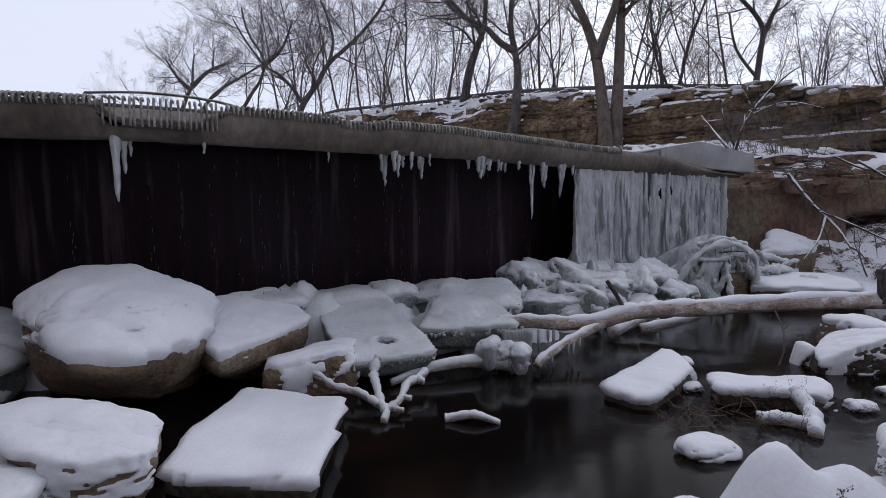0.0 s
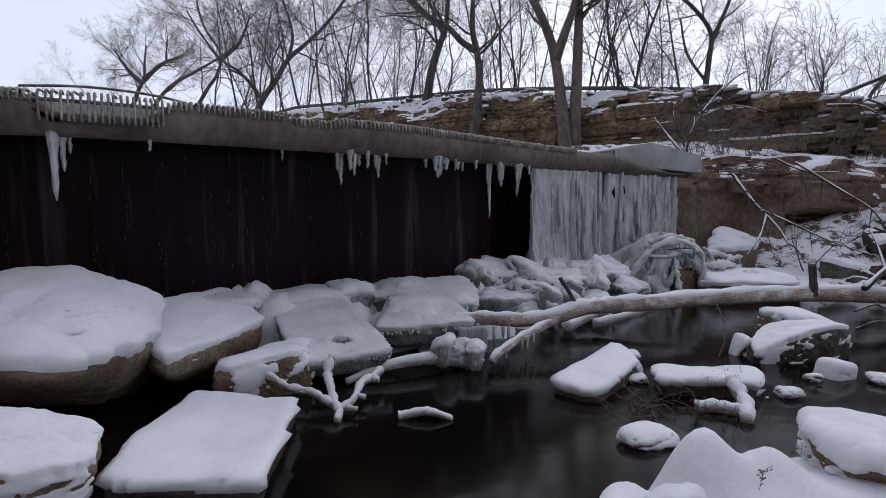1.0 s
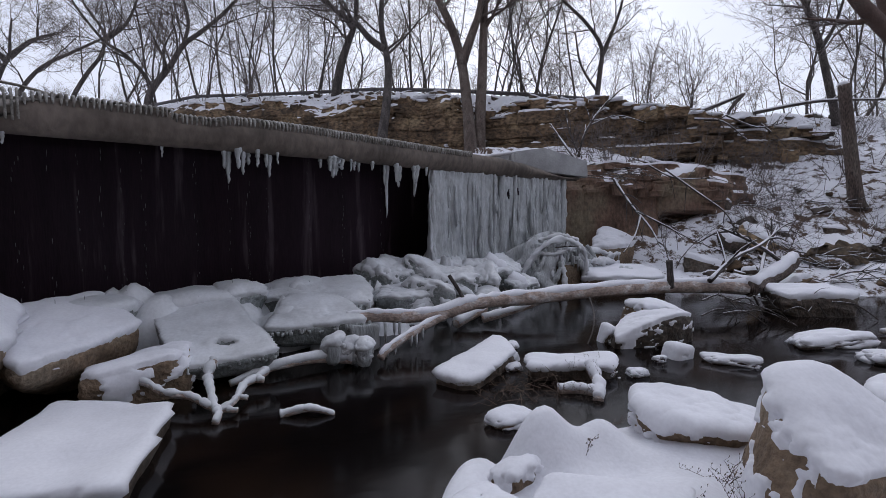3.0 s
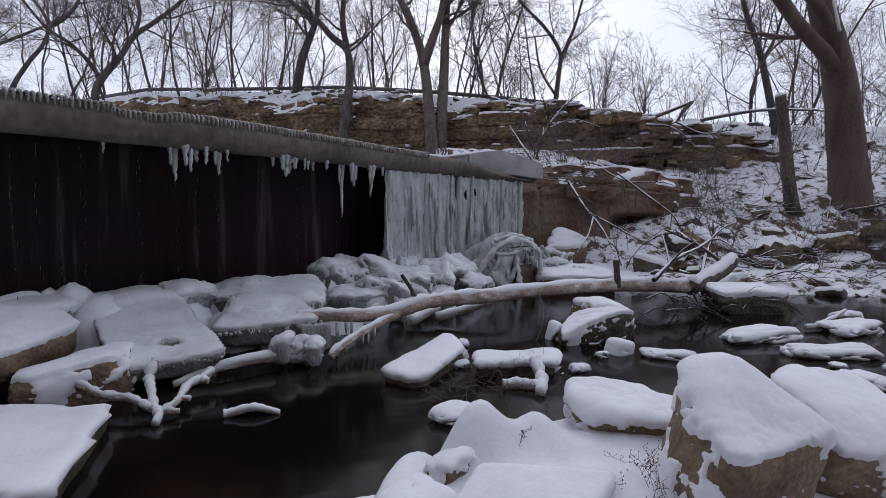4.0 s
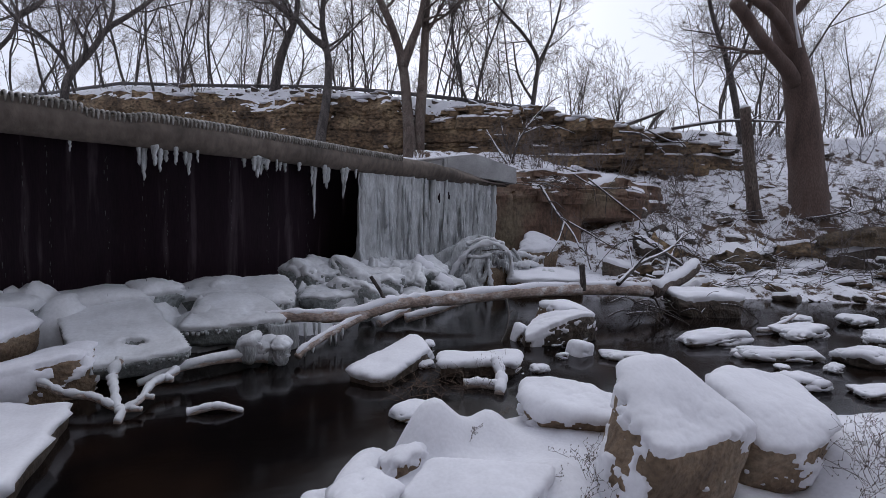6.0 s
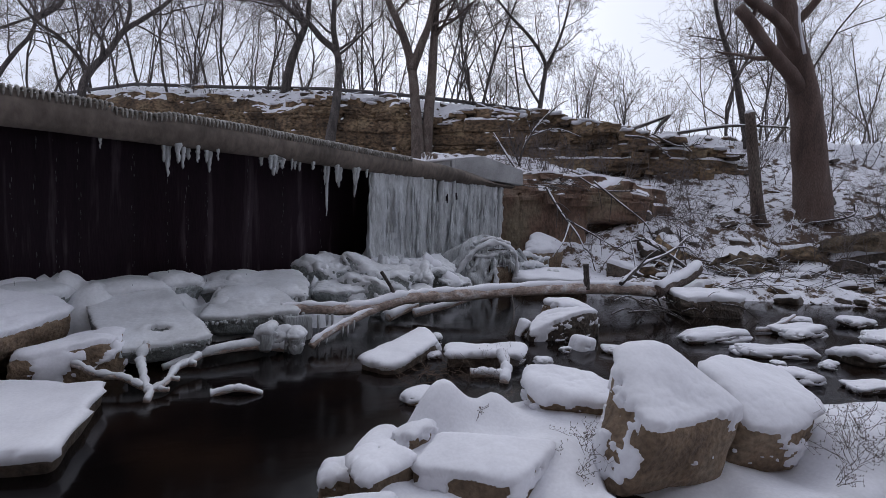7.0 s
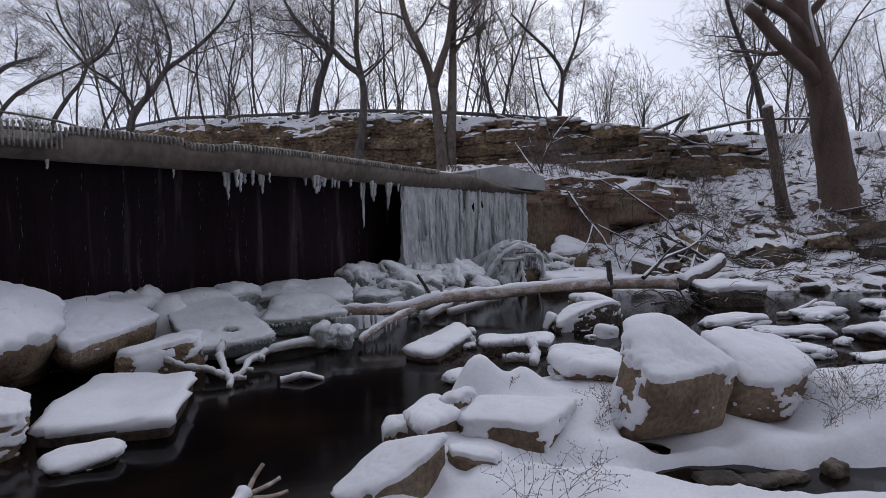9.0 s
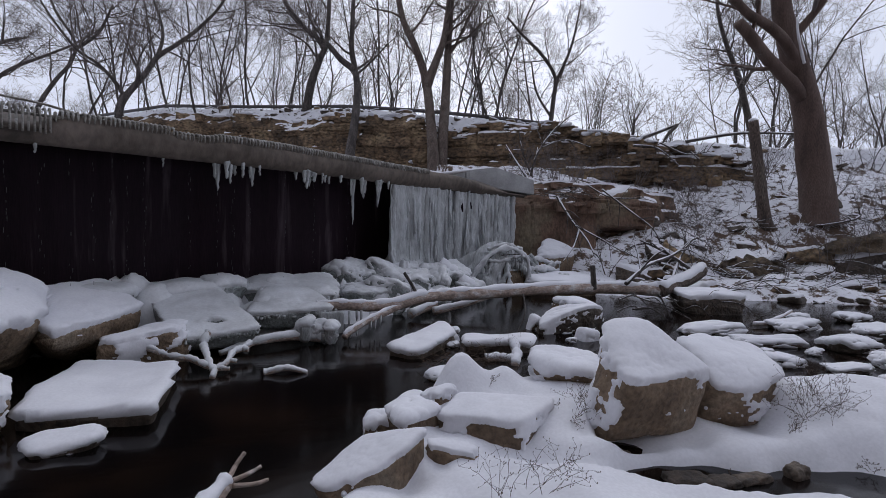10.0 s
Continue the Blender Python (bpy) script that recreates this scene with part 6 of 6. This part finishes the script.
def earth_bank(name, label, pts, h, seed):
    """A raw, cut earth edge: a ragged low step along a line on the slope."""
    verts, faces = [], []
    line = spline(pts, 40)
    for i, p in enumerate(line):
        d = (line[min(i + 1, 40)] - line[max(i - 1, 0)]).normalized()
        out = Vector((d.y, -d.x, 0)) * -1
        if out.y > 0:
            out = -out
        e = math.sin(math.pi * i / 40) ** 0.5
        for k in range(7):
            f = k / 6
            q = p + out * (0.35 * (1 - f) * e + 0.22 * nz((i * 0.3, k * 0.6, 0), 1, seed)) + Vector((0, 0, (f - 0.45) * h * e + 0.10 * nz((i * 0.5, k, 3), 1, seed)))
            verts.append(q)
        verts.append(p - out * 0.5 + Vector((0, 0, -0.3)))
    for i in range(40):
        for k in range(7):
            a = i * 8 + k
            faces.append((a, a + 8, a + 9, a + 1))
    tagged(new(name, mesh_from(name, verts, faces, STRATA_EARTH)), label, "earth bank", kind="structure")


STRATA_EARTH = material("raw_brown_earth", (0.10, 0.072, 0.045), 0.95, (3, 0.4), (16, 0.4), 0.5, 1.0, tint=(0.15, 0.11, 0.07))
earth_bank("cut_bank", "raw brown earth edge below the big tree", [(13.9, 9.75, 1.05), (15.2, 9.3, 1.25), (16.6, 8.7, 1.25), (18.2, 7.9, 1.2), (20, 6.9, 1.3)], 0.55, 3)
earth_bank("cut_bank", "raw brown earth edge low on the bank", [(11.2, 10.35, 0.5), (11.8, 10.25, 0.6), (12.5, 10.2, 0.62), (13.2, 10.0, 0.6)], 0.4, 5)
earth_bank("cut_bank", "raw brown earth edge near the water", [(14.2, 8.3, 0.45), (15.3, 7.8, 0.5), (16.6, 7.2, 0.5), (18.2, 6.4, 0.5)], 0.35, 7)


def brush():
    """Saplings and shrubs on the bank and ledges."""
    rng = random.Random(66)
    kinds = []
    for k in range(6):
        top = thing("shrub", "thin leafless shrub in the snow", "shrub", (0, 0, 0), "shrubs on the bank")
        for _ in range(rng.randint(2, 4)):
            t = Tubes()
            a = rng.uniform(0, 6.28)
            grow(rng, t, t, Vector((0.05 * math.cos(a), 0.05 * math.sin(a), -0.1)), Vector((0.35 * math.cos(a), 0.35 * math.sin(a), 1)).normalized(), rng.uniform(0.9, 1.7), 0.011, 0,
                 [(0.12, 0.05, 6, 0.5), (0.18, 0.05, 4, 0.5), (0.2, 0.02, 0, 0.5)], [4, 3, 3], 0.0035)
            part_mesh("stem", t.mesh("stem", TWIG), top)
        kinds.append(top)
    spots = []
    while len(spots) < 84:
        x = rng.uniform(8.3, 19)
        y = float(np.interp(x, SHORE_X, SHORE_Y)) + rng.uniform(1.2, 7.5)
        if y < float(np.interp(x, CLIFF_X, CLIFF_Y)) - 0.3 and not (x < 10.8 and 11.2 < y < 12.9):
            spots.append((x, y, rng.uniform(0.6, 1.25)))
    for _ in range(44):
        x = rng.uniform(-8, 20)
        spots.append((x, float(np.interp(x, CLIFF_X, CLIFF_Y)) + rng.uniform(0.8, 3.0), rng.uniform(0.7, 1.5)))
    spots += [(7.6, 14.2, 0.6), (10.2, 14.8, 0.7)]
    for k, (x, y, s) in enumerate(spots):
        m = Matrix.LocRotScale((x, y, ground_at(x, y)), Euler((0, 0, rng.uniform(0, 6.28))), None)
        if k < len(kinds):
            kinds[k].matrix_basis = m
            ob = kinds[k]
        else:
            ob = copy_thing(kinds[k % len(kinds)], m)
        ob.scale = (s, s, s)


brush()


def fallen_branches():
    rng = random.Random(67)

    def one(pts, r, forks, label, snowy=0.7):
        paths = [(pts, r, r * 0.45)]
        line = spline(pts, 12)
        for _ in range(forks):
            i = rng.randint(3, 11)
            d = (line[i] - line[i - 1]).normalized()
            side = Vector((rng.gauss(0, 1), rng.gauss(0, 1), rng.gauss(0, 0.6))).normalized()
            e = line[i] + (d + side * 0.8).normalized() * rng.uniform(0.25, 0.7)
            paths.append(([line[i], line[i].lerp(e, 0.5) + Vector((0, 0, 0.05)), e], r * 0.5, r * 0.2))
        coated("fallen_branch", label, "branch", paths, BARK_DARK, snowy, "fallen branches")
    one([(6.7, 8.0, 0.5), (7.3, 8.2, 0.8), (8.2, 8.6, 0.95), (8.9, 8.9, 1.15)], 0.04, 5, "dark forked branch leaning from the log")
    one([(9.1, 8.9, 0.62), (8.4, 8.9, 1.0), (7.8, 9.0, 1.25)], 0.035, 4, "dark branch lying across the fallen log")
    one([(8.3, 8.6, 0.5), (8.8, 9.0, 0.8), (9.6, 9.5, 1.25)], 0.035, 4, "dark branch sloping up the bank")
    one([(7.65, 12.05, 2.25), (7.75, 11.8, 1.9), (7.85, 11.5, 1.55), (8.05, 11.2, 1.15), (8.1, 10.9, 0.75)], 0.034, 8, "snow-lined forked branch hanging against the rock wall", 0.85)
    one([(7.85, 11.4, 1.5), (8.3, 11.2, 1.25), (8.9, 10.9, 0.9), (9.5, 10.4, 0.6)], 0.02, 6, "snow-lined forked branch hanging against the rock wall", 0.85)
    one([(7.9, 11.35, 1.4), (7.6, 11.1, 1.0), (7.2, 10.9, 0.65)], 0.02, 4, "snow-lined forked branch hanging against the rock wall", 0.85)
    one([(8.5, 15.2, 2.9), (8.4, 16.0, 3.6), (8.35, 16.8, 4.3)], 0.045, 3, "pale leaning trunk with snow along it", 0.7)
    one([(13.3, 17.0, 4.7), (14.2, 16.4, 5.05), (15.2, 16.0, 5.5)], 0.09, 0, "snow-topped log propped on the cliff edge", 0.7)
    one([(15.1, 16.0, 5.45), (14.6, 15.9, 5.0), (14.4, 15.9, 4.7)], 0.08, 0, "broken log propped on the cliff edge", 0.2)
    one([(x, y, ground_at(x, y) + 0.1) for x, y in ((10.8, 15.4), (12.0, 14.6), (13.2, 13.9))], 0.10, 2, "snow-covered log lying along the ledge", 0.95)
    one([(14.8, 8.7, 0.75), (16.2, 8.1, 0.75), (18.0, 7.3, 0.8)], 0.07, 2, "long pale pole lying on the bank", 0.9)
    one([(15.1, 15.5, 4.75), (16.5, 14.4, 5.0), (18.5, 13.6, 5.0)], 0.06, 3, "fallen trunk across the cliff top", 0.8)
    one([(16.3, 10.2, 2.2), (15.6, 9.9, 1.9), (14.6, 10.1, 1.7)], 0.04, 4, "bare branch lying by the big tree", 0.6)
    for pts, r, forks in (([(9.0, 16.2, 3.1), (9.2, 16.1, 3.9), (9.6, 16.0, 4.6), (10.2, 16.0, 5.2)], 0.045, 9), ([(9.1, 16.2, 3.2), (8.7, 16.2, 4.0), (8.6, 16.3, 4.7)], 0.035, 7), ([(9.4, 16.1, 4.2), (10.2, 15.9, 4.5), (11.2, 15.8, 4.3)], 0.025, 6),
                          ([(12.6, 15.3, 4.4), (13.3, 14.9, 4.3), (14.0, 14.6, 3.7)], 0.035, 8), ([(13.4, 14.9, 4.5), (14.2, 14.5, 4.1), (14.8, 14.1, 4.2)], 0.03, 8), ([(14.2, 14.6, 4.4), (14.7, 14.2, 3.8), (15.4, 13.9, 3.5)], 0.03, 6),
                          ([(9.0, 12.0, 2.5), (9.5, 11.6, 2.0), (10.1, 11.3, 1.5), (10.3, 11.2, 1.1)], 0.025, 7), ([(8.6, 12.1, 2.6), (9.2, 11.9, 2.3), (10.0, 11.7, 2.3)], 0.02, 7)):
        one(pts, r, forks, "snow-lined bare branch reaching over the rock ledges", 0.8)
    for k in range(210):
        x = rng.uniform(9.0, 18.5)
        y = float(np.interp(x, SHORE_X, SHORE_Y)) + rng.uniform(0.2, 4.6)
        if x < 10.6 and y > 11.5:
            continue
        a = rng.uniform(-0.9, 0.6)
        ln = rng.uniform(0.5, 1.5)
        pts = []
        for f in (0, 0.5, 1):
            px, py = x + math.cos(a) * ln * f, y + math.sin(a) * ln * f
            pts.append((px, py, ground_at(px, py) + rng.uniform(0.03, 0.32)))
        one(pts, rng.uniform(0.006, 0.017), 4, "thin dead branch lying on the snowy bank", 0.8)
    for k in range(18):
        x, y = rng.uniform(5.9, 8.3), rng.uniform(7.2, 7.95)
        a = rng.uniform(-0.9, 0.5)
        ln = rng.uniform(0.35, 0.9)
        one([(x, y, rng.uniform(0.08, 0.35)), (x + math.cos(a) * ln * 0.5, y + math.sin(a) * ln * 0.5, rng.uniform(0.08, 0.3)), (x + math.cos(a) * ln, y + math.sin(a) * ln, 0.02)],
            rng.uniform(0.008, 0.018), 1, "dead stick tangled under the fallen log", 0.3)
    for k in range(16):
        x, y, z = rng.uniform(6.95, 8.3), rng.uniform(12.0, 12.5), rng.uniform(2.25, 2.6)
        a = rng.uniform(-0.7, 0.5)
        ln = rng.uniform(0.4, 0.9)
        one([(x, y, z), (x + math.cos(a) * ln * 0.5, y - 0.1, z - 0.05 + rng.uniform(-0.05, 0.1)), (x + math.cos(a) * ln, y + math.sin(a) * ln * 0.4 - 0.1, z - rng.uniform(0, 0.25))],
            0.009, 3, "snow-dusted twig in the brush by the dam end", 0.5)


fallen_branches()


def guard_rail():
    top = thing("guard_rail", "low dark rail running along the cliff top", "rail", (0, 0, 0))
    pts = []
    for x in np.arange(-22, 12.6, 1.5):
        y = float(np.interp(x, CLIFF_X, CLIFF_Y)) + 2.2
        pts.append(Vector((x, y, float(np.interp(x, CLIFF_X, CLIFF_TOP)) + 0.17)))
    t = Tubes()
    t.add(pts, [0.085] * len(pts), 8)
    part_mesh("beam", t.mesh("beam", RAIL), top)
    for p in pts:
        t = Tubes()
        t.add([p + Vector((0, 0.08, -0.5)), p + Vector((0, 0.08, 0.05))], [0.06, 0.06], 6)
        part_mesh("post", t.mesh("post", RAIL), top)


guard_rail()


def weeds():
    """Dry weeds poking through the near snow."""
    rng = random.Random(71)
    for x, y, s, n in ((1.95, 3.0, 0.42, 7), (2.15, 2.95, 0.4, 7), (2.35, 3.05, 0.32, 5), (2.9, 3.72, 0.3, 7), (3.0, 3.9, 0.3, 7), (2.8, 3.6, 0.2, 5), (4.45, 3.2, 0.42, 9), (4.7, 3.3, 0.4, 9), (4.25, 3.15, 0.3, 6),
                       (3.35, 5.95, 0.4, 6), (2.5, 4.3, 0.12, 3), (2.35, 3.95, 0.12, 3), (2.75, 4.5, 0.12, 3), (3.55, 2.95, 0.06, 3), (4.5, 2.8, 0.1, 4), (3.5, 5.75, 0.3, 8), (3.3, 5.8, 0.3, 8), (2.72, 5.55, 0.32, 9), (2.9, 5.5, 0.3, 9), (3.1, 5.42, 0.3, 8), (4.55, 3.3, 0.4, 12), (4.6, 3.12, 0.35, 10)):
        t = Tubes()
        for _ in range(n):
            a = rng.uniform(0, 6.28)
            p = Vector((rng.gauss(0, 0.04), rng.gauss(0, 0.04), -0.05))
            d = Vector((math.cos(a) * 0.6, math.sin(a) * 0.6, 1)).normalized()
            pts = [p]
            for i in range(5):
                d = (d + Vector((rng.gauss(0, 0.25), rng.gauss(0, 0.25), rng.gauss(0, 0.2) - 0.1))).normalized()
                pts.append(pts[-1] + d * s / 5)
            t.add(pts, [0.0022, 0.002, 0.0018, 0.0016, 0.0014, 0.001], 3, cap=False)
            for i in (2, 3, 4, 5):
                for _ in range(2):
                    e = pts[i] + Vector((rng.gauss(0, 1), rng.gauss(0, 1), rng.gauss(0, 0.8))).normalized() * s * rng.uniform(0.1, 0.25)
                    t.add([pts[i], pts[i].lerp(e, 0.5), e], [0.0013, 0.0011, 0.0008], 3, cap=False)
                    t.add([e, e + Vector((0.004, 0, 0.006)), e + Vector((0.006, 0, 0.012))], [0.001, 0.0038, 0.001], 4)
        ob = new("dry_weed", t.mesh("dry_weed", WEED))
        ob.location = (x, y, max(ground_at(x, y), 0.0) + 0.02)
        ob.scale = (0.75, 0.75, 0.75)
        tagged(ob, "dry brown weed stalks poking through the snow", "weed", "weeds in the near snow")



def brush(name, label, at, wide, n, seed, size=0.36):
    """A tangle of fine dead twigs caught low on the water."""
    rng = random.Random(seed)
    t = Tubes()
    for _ in range(n):
        p = Vector((rng.gauss(0, wide[0]), rng.gauss(0, wide[1]), rng.uniform(-0.03, 0.05)))
        a = rng.uniform(0, 6.28)
        d = Vector((math.cos(a), math.sin(a) * 0.7, rng.uniform(-0.1, 0.55))).normalized()
        pts = [p]
        ln = size * rng.uniform(0.5, 1.2)
        for i in range(5):
            d = (d + Vector((rng.gauss(0, 0.22), rng.gauss(0, 0.22), rng.gauss(0, 0.15) - 0.08))).normalized()
            pts.append(pts[-1] + d * ln / 5)
        r = rng.uniform(0.0018, 0.0042)
        t.add(pts, [r * (1 - 0.13 * i) for i in range(6)], 4, cap=False)
        for i in (2, 3, 4):
            e = pts[i] + Vector((rng.gauss(0, 1), rng.gauss(0, 1), rng.gauss(0, 0.6))).normalized() * ln * rng.uniform(0.15, 0.35)
            t.add([pts[i], pts[i].lerp(e, 0.5) + Vector((0, 0, 0.006)), e], [r * 0.6, r * 0.5, r * 0.3], 3, cap=False)
    ob = new(name, t.mesh(name, BRUSH))
    ob.location = at
    tagged(ob, label, "brush", "dead brush at the water")


weeds()
brush("dead_brush", "brown tangle of dead twigs caught beside a snowy stone", (2.72, 5.74, 0.0), (0.17, 0.13), 46, 401)
brush("dead_brush", "few thin dead stems rising beside snowy rocks", (3.95, 4.75, 0.0), (0.1, 0.08), 12, 403, 0.24)
coated("stick", "thin dead stick leaning from the water to the log", "stick", [([(4.03, 6.94, -0.02), (4.2, 7.1, 0.12), (4.36, 7.35, 0.26), (4.5, 7.7, 0.40)], 0.008, 0.012), ([(4.36, 7.35, 0.26), (4.44, 7.36, 0.33)], 0.006, 0.004)], BARK_DARK, 0)
